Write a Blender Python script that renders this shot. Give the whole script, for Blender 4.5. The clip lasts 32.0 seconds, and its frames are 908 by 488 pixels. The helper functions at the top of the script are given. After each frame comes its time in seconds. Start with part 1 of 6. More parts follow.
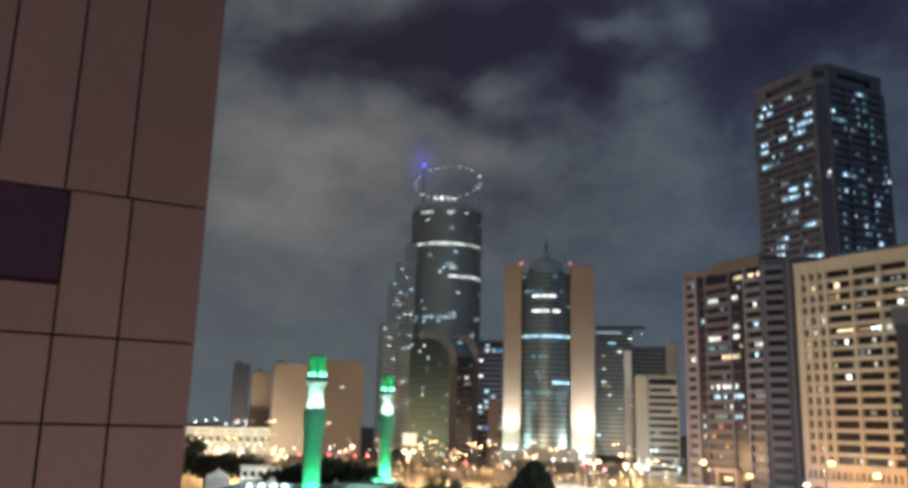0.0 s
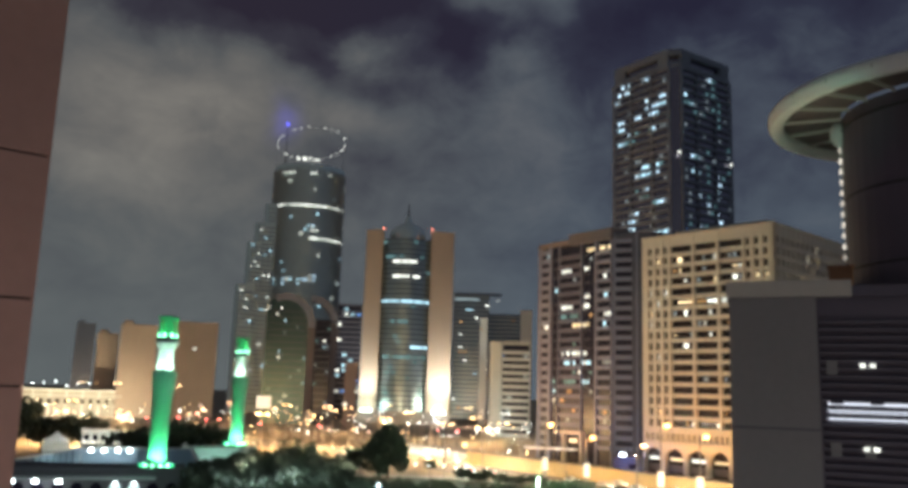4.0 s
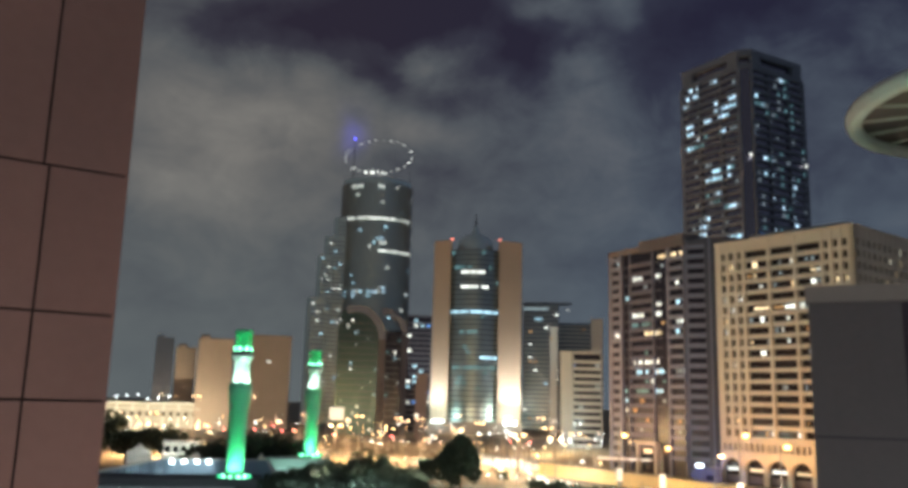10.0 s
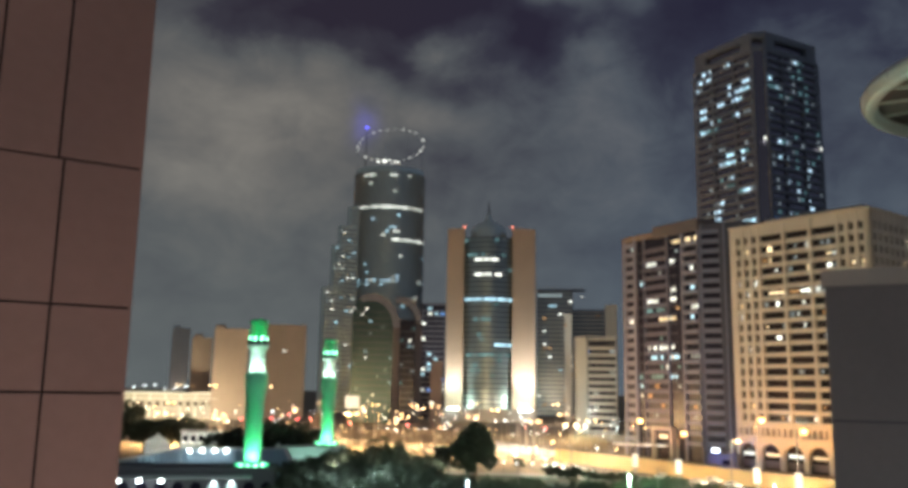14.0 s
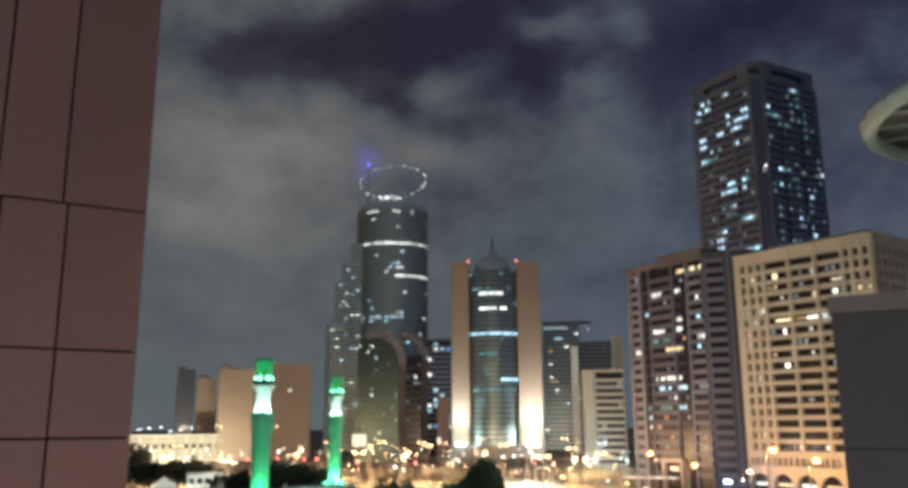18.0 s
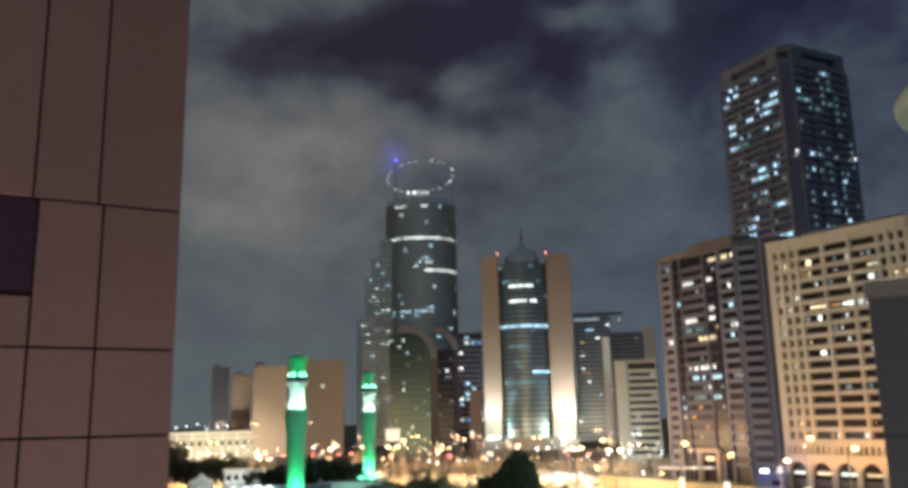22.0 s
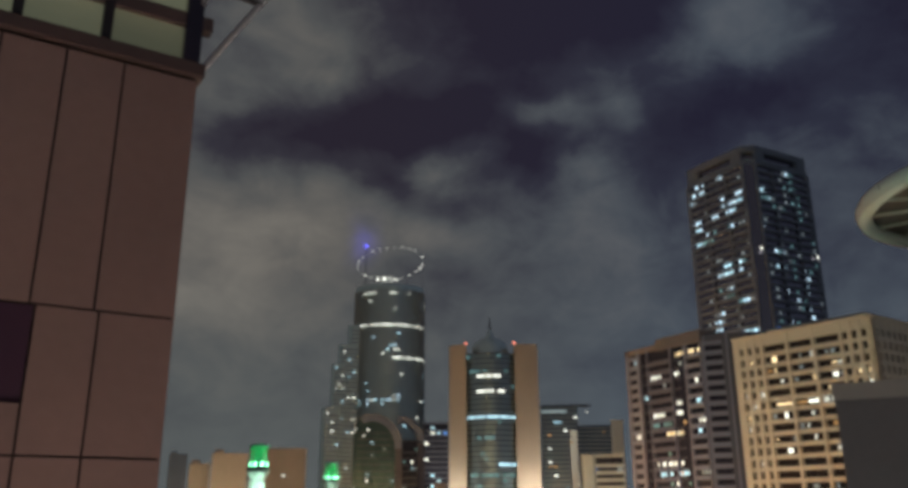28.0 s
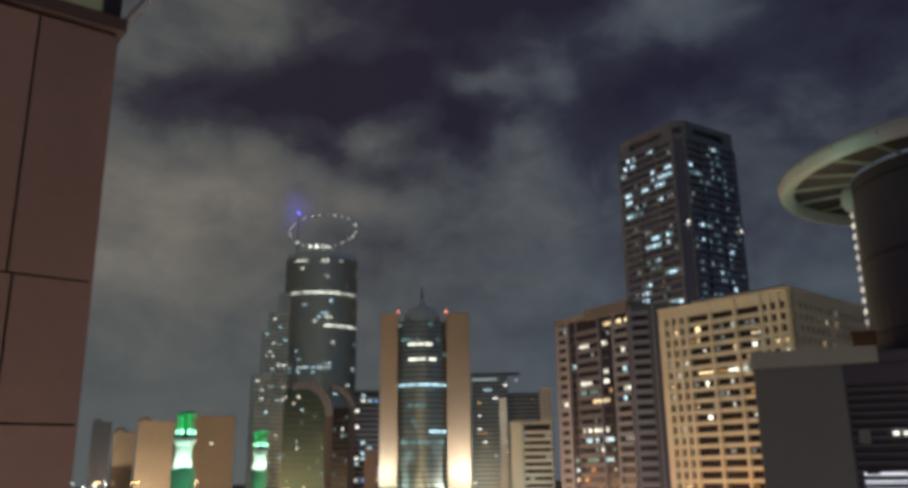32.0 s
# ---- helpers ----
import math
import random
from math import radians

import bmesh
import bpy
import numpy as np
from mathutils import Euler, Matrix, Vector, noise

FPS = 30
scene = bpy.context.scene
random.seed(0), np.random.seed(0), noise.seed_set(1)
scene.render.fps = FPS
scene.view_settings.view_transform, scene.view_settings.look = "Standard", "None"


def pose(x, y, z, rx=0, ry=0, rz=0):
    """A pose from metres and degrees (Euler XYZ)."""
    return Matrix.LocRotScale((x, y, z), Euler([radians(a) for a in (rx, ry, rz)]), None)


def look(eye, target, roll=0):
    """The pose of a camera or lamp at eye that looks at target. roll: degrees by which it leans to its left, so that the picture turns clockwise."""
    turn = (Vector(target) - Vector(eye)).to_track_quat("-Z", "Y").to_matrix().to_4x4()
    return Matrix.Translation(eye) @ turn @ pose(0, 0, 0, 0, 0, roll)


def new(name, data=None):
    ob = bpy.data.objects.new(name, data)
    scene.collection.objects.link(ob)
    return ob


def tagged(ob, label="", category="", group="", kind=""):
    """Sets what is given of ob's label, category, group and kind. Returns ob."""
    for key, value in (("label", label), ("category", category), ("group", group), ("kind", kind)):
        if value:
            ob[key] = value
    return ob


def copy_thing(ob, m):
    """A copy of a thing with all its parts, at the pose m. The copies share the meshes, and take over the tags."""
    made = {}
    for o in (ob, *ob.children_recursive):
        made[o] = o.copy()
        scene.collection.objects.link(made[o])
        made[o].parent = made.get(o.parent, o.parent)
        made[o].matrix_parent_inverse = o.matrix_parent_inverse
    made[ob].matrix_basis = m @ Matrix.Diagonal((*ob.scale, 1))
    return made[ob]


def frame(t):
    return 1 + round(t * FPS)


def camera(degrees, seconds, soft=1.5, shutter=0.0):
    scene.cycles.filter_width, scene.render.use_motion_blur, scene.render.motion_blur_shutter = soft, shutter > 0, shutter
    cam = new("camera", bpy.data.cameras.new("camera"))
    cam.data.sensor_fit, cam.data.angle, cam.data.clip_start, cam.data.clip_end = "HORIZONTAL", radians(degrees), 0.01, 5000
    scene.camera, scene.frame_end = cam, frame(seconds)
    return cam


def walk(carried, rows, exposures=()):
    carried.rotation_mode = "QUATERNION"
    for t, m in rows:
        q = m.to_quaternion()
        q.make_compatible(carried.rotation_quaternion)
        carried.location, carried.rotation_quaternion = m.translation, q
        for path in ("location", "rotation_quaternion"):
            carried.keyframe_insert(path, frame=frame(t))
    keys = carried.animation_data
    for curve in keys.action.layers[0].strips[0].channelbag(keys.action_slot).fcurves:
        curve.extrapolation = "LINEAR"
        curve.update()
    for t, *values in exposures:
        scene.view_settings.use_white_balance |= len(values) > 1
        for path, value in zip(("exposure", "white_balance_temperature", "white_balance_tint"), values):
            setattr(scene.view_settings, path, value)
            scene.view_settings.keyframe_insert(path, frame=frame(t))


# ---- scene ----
SOFT = 4.1
EXPOSURES = [(0.0, 0.21, 5770, 9), (1.0, 0.25, 5820, 9), (2.0, 0.37, 6160, 9), (3.2, 0.33, 6160, 9), (6.0, 0.23, 5910, 9), (9.0, 0.25, 5910, 9), (11.5, 0.32, 6140, 9), (17.0, 0.32, 6140, 9), (18.5, 0.24, 5790, 9), (22.3, 0.22, 5790, 9), (23.6, -0.06, 6430, 9), (25.5, -0.12, 6630, 9), (28.0, 0.04, 6300, 9), (29.0, 0.06, 6300, 9), (30.0, -0.04, 6630, 9), (31.0, -0.03, 6730, 9), (32.0, 0.09, 6370, 9)]
cam = camera(56.55, 32.0, soft=SOFT)
PATH = [
    (0, pose(0.079, 0.025, 22.934, 102.12, -1.54, -0.40)),
    (0.5, pose(0.080, 0.020, 22.933, 101.53, -1.75, 0.46)),
    (1, pose(0.085, 0.011, 22.929, 100.14, -1.85, 0.61)),
    (1.5, pose(0.091, 0.001, 22.926, 98.15, -1.86, -1.09)),
    (2, pose(0.094, -0.009, 22.922, 96.88, -1.85, -3.58)),
    (2.5, pose(0.093, -0.016, 22.920, 96.63, -1.92, -5.33)),
    (3, pose(0.088, -0.016, 22.917, 97.18, -1.99, -7.31)),
    (3.5, pose(0.082, -0.013, 22.914, 98.71, -1.92, -9.04)),
    (5.5, pose(0.090, -0.023, 22.916, 101.57, -1.74, -10.64)),
    (6, pose(0.089, -0.013, 22.916, 101.61, -1.76, -9.17)),
    (6.5, pose(0.087, 0.003, 22.918, 101.61, -1.81, -7.91)),
    (7, pose(0.084, 0.020, 22.920, 101.58, -1.75, -7.34)),
    (7.5, pose(0.082, 0.033, 22.923, 101.50, -1.80, -6.74)),
    (8, pose(0.081, 0.042, 22.924, 101.38, -1.78, -6.24)),
    (8.5, pose(0.079, 0.049, 22.923, 101.28, -1.76, -6.04)),
    (9, pose(0.077, 0.054, 22.925, 101.15, -1.72, -5.92)),
    (9.5, pose(0.074, 0.060, 22.928, 100.94, -1.66, -5.65)),
    (10, pose(0.072, 0.062, 22.929, 100.58, -1.48, -5.23)),
    (10.5, pose(0.072, 0.059, 22.928, 100.29, -1.25, -4.84)),
    (11, pose(0.073, 0.057, 22.929, 99.98, -1.01, -4.55)),
    (11.5, pose(0.074, 0.057, 22.929, 99.75, -0.94, -4.30)),
    (12, pose(0.075, 0.056, 22.931, 99.53, -1.01, -4.04)),
    (12.5, pose(0.073, 0.060, 22.932, 99.32, -0.92, -3.53)),
    (13, pose(0.069, 0.070, 22.931, 99.18, -0.86, -3.28)),
    (13.5, pose(0.062, 0.079, 22.935, 99.73, -0.96, -3.70)),
    (15.5, pose(0.064, 0.082, 22.953, 99.31, -0.60, -4.97)),
    (16, pose(0.066, 0.086, 22.950, 98.52, -0.27, -3.31)),
    (16.5, pose(0.065, 0.092, 22.948, 98.28, 0.19, -2.65)),
    (17, pose(0.061, 0.094, 22.948, 98.15, 0.20, -2.60)),
    (17.5, pose(0.057, 0.091, 22.953, 99.23, 0.28, -2.74)),
    (18, pose(0.059, 0.086, 22.952, 102.08, 0.30, -3.74)),
    (18.5, pose(0.061, 0.081, 22.950, 102.40, 0.71, -4.29)),
    (19, pose(0.060, 0.076, 22.952, 102.28, 1.11, -4.37)),
    (19.5, pose(0.061, 0.074, 22.953, 101.73, 1.33, -3.99)),
    (20, pose(0.060, 0.069, 22.950, 101.59, 1.35, -3.55)),
    (20.5, pose(0.060, 0.068, 22.948, 101.51, 1.28, -3.36)),
    (21, pose(0.057, 0.080, 22.947, 101.41, 1.19, -3.28)),
    (21.5, pose(0.048, 0.100, 22.948, 101.33, 1.02, -2.29)),
    (22, pose(0.029, 0.104, 22.946, 101.68, 1.18, -1.57)),
    (22.5, pose(-0.001, 0.082, 22.980, 103.56, 1.11, -1.34)),
    (23, pose(-0.053, 0.037, 23.053, 108.01, 0.77, -4.94)),
    (23.5, pose(-0.107, -0.000, 23.104, 110.08, 1.27, -8.33)),
    (24, pose(-0.168, -0.032, 23.147, 111.72, 1.44, -8.74)),
    (24.5, pose(-0.205, -0.048, 23.172, 113.50, 1.31, -8.37)),
    (25, pose(-0.234, -0.057, 23.174, 113.84, 1.05, -5.96)),
    (25.5, pose(-0.251, -0.067, 23.168, 113.66, 0.44, -3.32)),
    (27.5, pose(-0.204, -0.130, 23.153, 108.83, 0.49, -2.75)),
    (28, pose(-0.210, -0.131, 23.156, 107.59, 0.30, -3.95)),
    (28.5, pose(-0.216, -0.137, 23.163, 106.93, 0.06, -4.60)),
    (29, pose(-0.220, -0.146, 23.184, 106.18, 0.04, -5.27)),
    (29.5, pose(-0.222, -0.156, 23.206, 108.38, 0.30, -6.51)),
    (30, pose(-0.216, -0.161, 23.213, 111.40, 0.45, -6.81)),
    (30.5, pose(-0.206, -0.157, 23.204, 112.19, 0.49, -6.84)),
    (31, pose(-0.194, -0.142, 23.176, 111.37, 0.80, -7.35)),
    (31.5, pose(-0.180, -0.131, 23.152, 108.39, 0.73, -8.02)),
    (32, pose(-0.160, -0.120, 23.136, 105.44, 0.70, -8.53)),
]
walk(cam, PATH, EXPOSURES)

EYE_Z = 23.0

# ---------------------------------------------------------------- helpers


def polar(az, d):
    """Plan position at compass angle az (degrees, clockwise from +y) and distance d."""
    return d * math.sin(radians(az)), d * math.cos(radians(az))


def high(el, d):
    """Height of a point seen at elevation el (degrees) at plan distance d."""
    return EYE_Z + d * math.tan(radians(el))


def box(bm, x0, x1, y0, y1, z0, z1):
    v = [bm.verts.new(p) for p in ((x0, y0, z0), (x1, y0, z0), (x1, y1, z0), (x0, y1, z0),
                                   (x0, y0, z1), (x1, y0, z1), (x1, y1, z1), (x0, y1, z1))]
    for f in ((0, 3, 2, 1), (4, 5, 6, 7), (0, 1, 5, 4), (1, 2, 6, 5), (2, 3, 7, 6), (3, 0, 4, 7)):
        bm.faces.new([v[i] for i in f])


def rod(bm, a, b, r0, r1=None, n=8, caps=True):
    """A tapered round bar from a to b."""
    r1 = r0 if r1 is None else r1
    a, b = Vector(a), Vector(b)
    q = (b - a).to_track_quat("Z", "Y").to_matrix()
    ring = []
    for p, r in ((a, r0), (b, r1)):
        ring.append([bm.verts.new(p + q @ Vector((r * math.cos(2 * math.pi * i / n), r * math.sin(2 * math.pi * i / n), 0))) for i in range(n)])
    for i in range(n):
        bm.faces.new((ring[0][i], ring[0][(i + 1) % n], ring[1][(i + 1) % n], ring[1][i]))
    if caps:
        bm.faces.new(ring[0][::-1])
        bm.faces.new(ring[1])


def lathe(bm, profile, n=24, a0=0.0, a1=360.0):
    """Turn a profile of (radius, height) round the z axis."""
    full = abs(a1 - a0) >= 359.9
    m = n if full else n + 1
    rings = []
    for r, z in profile:
        rings.append([bm.verts.new((r * math.cos(radians(a0 + (a1 - a0) * i / n)), r * math.sin(radians(a0 + (a1 - a0) * i / n)), z)) for i in range(m)])
    for lo, up in zip(rings, rings[1:]):
        for i in range(n):
            j = (i + 1) % m
            bm.faces.new((lo[i], lo[j], up[j], up[i]))
    return rings


def prism(bm, outline, z0, z1):
    """An upright solid over a plan outline."""
    lo = [bm.verts.new((x, y, z0)) for x, y in outline]
    up = [bm.verts.new((x, y, z1)) for x, y in outline]
    n = len(outline)
    bm.faces.new(lo[::-1])
    bm.faces.new(up)
    for i in range(n):
        bm.faces.new((lo[i], lo[(i + 1) % n], up[(i + 1) % n], up[i]))


def mesh(name, bm, mat, smooth=False):
    me = bpy.data.meshes.new(name)
    bmesh.ops.recalc_face_normals(bm, faces=bm.faces[:])
    bm.to_mesh(me)
    bm.free()
    me.materials.append(mat)
    if smooth:
        me.shade_smooth()
    return me


def part(name, bm, mat, parent, label="", smooth=False, m=None):
    """Link a bmesh as one mesh object under a thing or a part."""
    return piece(name, mesh(name, bm, mat, smooth), parent, m, label)


def piece(name, me, parent, m=None, label=""):
    """Another object on a shared mesh, as a part of parent."""
    ob = new(name, me)
    ob.parent = parent
    if m is not None:
        ob.matrix_basis = m
    if label:
        ob["label"] = label
    return ob


def thing(name, label, category, m=None, group="", kind=""):
    ob = new(name)
    if m is not None:
        ob.matrix_basis = m
    return tagged(ob, label, category, group, kind)


def solid(name, bm, mat, label, category, m=None, group="", kind="", smooth=False):
    ob = new(name, mesh(name, bm, mat, smooth))
    if m is not None:
        ob.matrix_basis = m
    return tagged(ob, label, category, group, kind)


def plan(az, d, z=0.0, turn=None):
    """Pose of a thing at compass angle and distance, its local y pointing away from the eye (or turned by hand)."""
    x, y = polar(az, d)
    return pose(x, y, z, 0, 0, -az if turn is None else turn)


# ---------------------------------------------------------------- world


def build_world():
    w = bpy.data.worlds.new("night_sky")
    scene.world = w
    w.use_nodes = True
    nt = w.node_tree
    nt.nodes.clear()
    N = nt.nodes.new
    L = nt.links.new
    out, bg = N("ShaderNodeOutputWorld"), N("ShaderNodeBackground")
    tc = N("ShaderNodeTexCoord")
    sep = N("ShaderNodeSeparateXYZ")
    L(tc.outputs["Generated"], sep.inputs[0])

    def math_(op, a, b=None, c=None):
        n = N("ShaderNodeMath")
        n.operation = op
        for i, v in enumerate((a, b, c)):
            if v is None:
                continue
            if isinstance(v, (int, float)):
                n.inputs[i].default_value = v
            else:
                L(v, n.inputs[i])
        return n.outputs[0]

    def noise_(scale, detail, rough, off, dist=0.0):
        mp = N("ShaderNodeMapping")
        mp.inputs["Location"].default_value = off
        mp.inputs["Scale"].default_value = (1.0, 1.0, 1.55)
        L(tc.outputs["Generated"], mp.inputs[0])
        n = N("ShaderNodeTexNoise")
        n.inputs["Scale"].default_value = scale
        n.inputs["Detail"].default_value = detail
        n.inputs["Roughness"].default_value = rough
        n.inputs["Distortion"].default_value = dist
        L(mp.outputs[0], n.inputs["Vector"])
        return n.outputs["Fac"]

    def bank(az, el, wide, tall, gain):
        """A soft bank of cloud (gain above 0) or a gap (below 0) round one direction."""
        u = Vector((math.cos(radians(az)), -math.sin(radians(az)), 0))
        d = Vector((math.sin(radians(az)) * math.cos(radians(el)), math.cos(radians(az)) * math.cos(radians(el)), math.sin(radians(el))))
        v = u.cross(d)
        total = None
        for axis, size in ((u, wide), (v, tall)):
            n = N("ShaderNodeVectorMath")
            n.operation = "DOT_PRODUCT"
            L(warped, n.inputs[0])
            n.inputs[1].default_value = axis
            q = math_("DIVIDE", math_("SUBTRACT", n.outputs["Value"], axis.dot(d)), math.sin(radians(size)))
            q = math_("MULTIPLY", q, q)
            total = q if total is None else math_("ADD", total, q)
        return math_("MULTIPLY", math_("EXPONENT", math_("MULTIPLY", total, -1.0)), gain)

    # the cloud's edges are torn by a coarse noise
    wn = N("ShaderNodeTexNoise")
    wn.inputs["Scale"].default_value = 9.0
    wn.inputs["Detail"].default_value = 7.0
    L(tc.outputs["Generated"], wn.inputs["Vector"])
    sub = N("ShaderNodeVectorMath")
    sub.operation = "SUBTRACT"
    L(wn.outputs["Color"], sub.inputs[0])
    sub.inputs[1].default_value = (0.5, 0.5, 0.5)
    mul = N("ShaderNodeVectorMath")
    mul.operation = "SCALE"
    L(sub.outputs[0], mul.inputs[0])
    mul.inputs["Scale"].default_value = 0.085
    add = N("ShaderNodeVectorMath")
    L(tc.outputs["Generated"], add.inputs[0])
    L(mul.outputs[0], add.inputs[1])
    warped = add.outputs[0]
    cover = math_("MULTIPLY_ADD", noise_(6.2, 8.0, 0.58, (3.1, 0.4, 1.7), 0.3), 0.6, 0.13)
    wisp = noise_(13.0, 8.0, 0.62, (0.7, 2.2, 5.1), 0.6)
    cover = math_("ADD", cover, math_("MULTIPLY_ADD", wisp, 0.4, -0.215))
    for row in CLOUDS:
        cover = math_("ADD", cover, bank(*row))
    cover = math_("MULTIPLY_ADD", cover, 1.16, -0.06)
    ramp = N("ShaderNodeValToRGB")
    L(cover, ramp.inputs[0])
    el = ramp.color_ramp.elements
    el[0].position, el[0].color = 0.0, (0.021, 0.0168, 0.0265, 1)
    el[1].position, el[1].color = 1.0, (0.186, 0.169, 0.144, 1)
    for p, c in ((0.25, (0.034, 0.0315, 0.041, 1)), (0.5, (0.0765, 0.0775, 0.0775, 1)), (0.75, (0.129, 0.1195, 0.107, 1))):
        e = el.new(p)
        e.color = c
    # greyer and darker haze low over the town
    low = N("ShaderNodeMapRange")
    L(sep.outputs[2], low.inputs["Value"])
    low.inputs["From Min"].default_value, low.inputs["From Max"].default_value = -0.02, 0.27
    low.inputs["To Min"].default_value, low.inputs["To Max"].default_value = 0.85, 0.0
    mix = N("ShaderNodeMixRGB")
    L(low.outputs[0], mix.inputs[0])
    L(ramp.outputs[0], mix.inputs[1])
    mix.inputs[2].default_value = (0.108, 0.1195, 0.116, 1)
    # away from the bright centre of the town the night sky turns bluer
    side = N("ShaderNodeMapRange")
    L(sep.outputs[0], side.inputs["Value"])
    side.inputs["From Min"].default_value, side.inputs["From Max"].default_value = -0.04, 0.36
    cool = N("ShaderNodeMixRGB")
    cool.blend_type = "MULTIPLY"
    L(side.outputs[0], cool.inputs[0])
    L(mix.outputs[0], cool.inputs[1])
    cool.inputs[2].default_value = (0.77, 0.89, 1.11, 1)
    mix = cool
    # blue of the tower's beacon on the cloud, painted into the sky colour
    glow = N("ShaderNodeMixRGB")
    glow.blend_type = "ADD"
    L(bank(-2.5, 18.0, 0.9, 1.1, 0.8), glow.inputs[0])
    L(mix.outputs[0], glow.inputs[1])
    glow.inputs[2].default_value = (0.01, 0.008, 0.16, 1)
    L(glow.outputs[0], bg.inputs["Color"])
    bg.inputs["Strength"].default_value = 1.0
    L(bg.outputs[0], out.inputs[0])


# banks and gaps of the cloud: compass angle, elevation, half width, half height, gain
CLOUDS = (
    (9.8, 35.5, 9.5, 6.2, -0.62), (-6.2, 31.0, 4.6, 5.0, 0.16), (25.4, 30.2, 4.4, 3.2, 0.24), (18.0, 32.0, 3.0, 3.4, -0.26), (35.7, 28.5, 6, 7, -0.34),
    (3.6, 26.0, 6.0, 2.5, -0.46), (-8.6, 23.6, 5.4, 1.7, -0.33), (-3.0, 25.2, 5.0, 1.9, -0.28), (-0.7, 21.9, 2.2, 1.2, -0.26), (10.0, 23.2, 1.7, 1.7, -0.34), (23.2, 25.4, 6.2, 2.3, -0.32), (17.5, 22.6, 3.2, 3.0, -0.14), (3.5, 20.6, 3.4, 1.6, -0.1),
    (10.4, 26.1, 3.2, 1.1, 0.28), (16.8, 26.4, 1.2, 2.1, 0.24), (13.9, 22.8, 1.8, 2.6, 0.08), (2.2, 22.8, 2.6, 1.5, 0.26),
    (-9.6, 18.6, 7.5, 3.4, 0.33), (-12.4, 13.4, 7, 3.6, 0.26), (1.6, 18.2, 2.6, 1.6, 0.22), (6.2, 15.6, 4.0, 2.6, -0.08), (14.2, 15.4, 5.4, 2.8, 0.12), (32, 19, 6, 5, 0.1),
)
build_world()


def lamp(name, kind, x, y, z, watts, color, size=0.3, aim=None, cone=60.0, blend=0.5):
    data = bpy.data.lights.new(name, kind)
    data.energy, data.color = watts, color
    data.shadow_soft_size = size
    if kind == "SPOT":
        data.spot_size, data.spot_blend = radians(cone), blend
    ob = new(name, data)
    ob.matrix_basis = look((x, y, z), aim) if aim else pose(x, y, z)
    return ob


SODIUM = (1.0, 0.6, 0.25)
WARM = (1.0, 0.78, 0.5)
COOL = (0.78, 0.95, 1.0)
GREEN = (0.01, 1.0, 0.24)

# ---------------------------------------------------------------- materials


def material(name, color, rough=0.6, metal=0.0, vary=0.2, scale=1.0, bump=0.0, second=None, spec=0.4, piecewise=0.0):
    """A surface with fine grain, broader stains and a light relief, at real-world size."""
    m = bpy.data.materials.new(name)
    m.use_nodes = True
    nt = m.node_tree
    p = nt.nodes["Principled BSDF"]
    N, L = nt.nodes.new, nt.links.new
    tc = N("ShaderNodeTexCoord")
    fine, broad = N("ShaderNodeTexNoise"), N("ShaderNodeTexNoise")
    fine.inputs["Scale"].default_value, fine.inputs["Detail"].default_value = 6.0 * scale, 5.0
    broad.inputs["Scale"].default_value, broad.inputs["Detail"].default_value = 0.35 * scale, 4.0
    L(tc.outputs["Object"], fine.inputs["Vector"])
    L(tc.outputs["Object"], broad.inputs["Vector"])
    c2 = second or tuple(c * 0.55 for c in color)
    mix = N("ShaderNodeMixRGB")
    mix.inputs[1].default_value, mix.inputs[2].default_value = (*color, 1), (*c2, 1)
    a = N("ShaderNodeMath")
    a.operation = "MULTIPLY_ADD"
    L(fine.outputs["Fac"], a.inputs[0])
    a.inputs[1].default_value = vary
    b = N("ShaderNodeMath")
    b.operation = "MULTIPLY_ADD"
    L(broad.outputs["Fac"], b.inputs[0])
    b.inputs[1].default_value, b.inputs[2].default_value = vary * 2, -vary
    L(b.outputs[0], a.inputs[2])
    last = a.outputs[0]
    if piecewise:
        oi = N("ShaderNodeObjectInfo")
        c = N("ShaderNodeMath")
        c.operation = "MULTIPLY_ADD"
        L(oi.outputs["Random"], c.inputs[0])
        c.inputs[1].default_value = piecewise
        L(last, c.inputs[2])
        last = c.outputs[0]
    cl = N("ShaderNodeClamp")
    L(last, cl.inputs[0])
    L(cl.outputs[0], mix.inputs[0])
    L(mix.outputs[0], p.inputs["Base Color"])
    p.inputs["Roughness"].default_value, p.inputs["Metallic"].default_value = rough, metal
    p.inputs["Specular IOR Level"].default_value = spec
    if bump:
        bp = N("ShaderNodeBump")
        bp.inputs["Strength"].default_value, bp.inputs["Distance"].default_value = bump, 0.02
        L(fine.outputs["Fac"], bp.inputs["Height"])
        L(bp.outputs[0], p.inputs["Normal"])
    return m


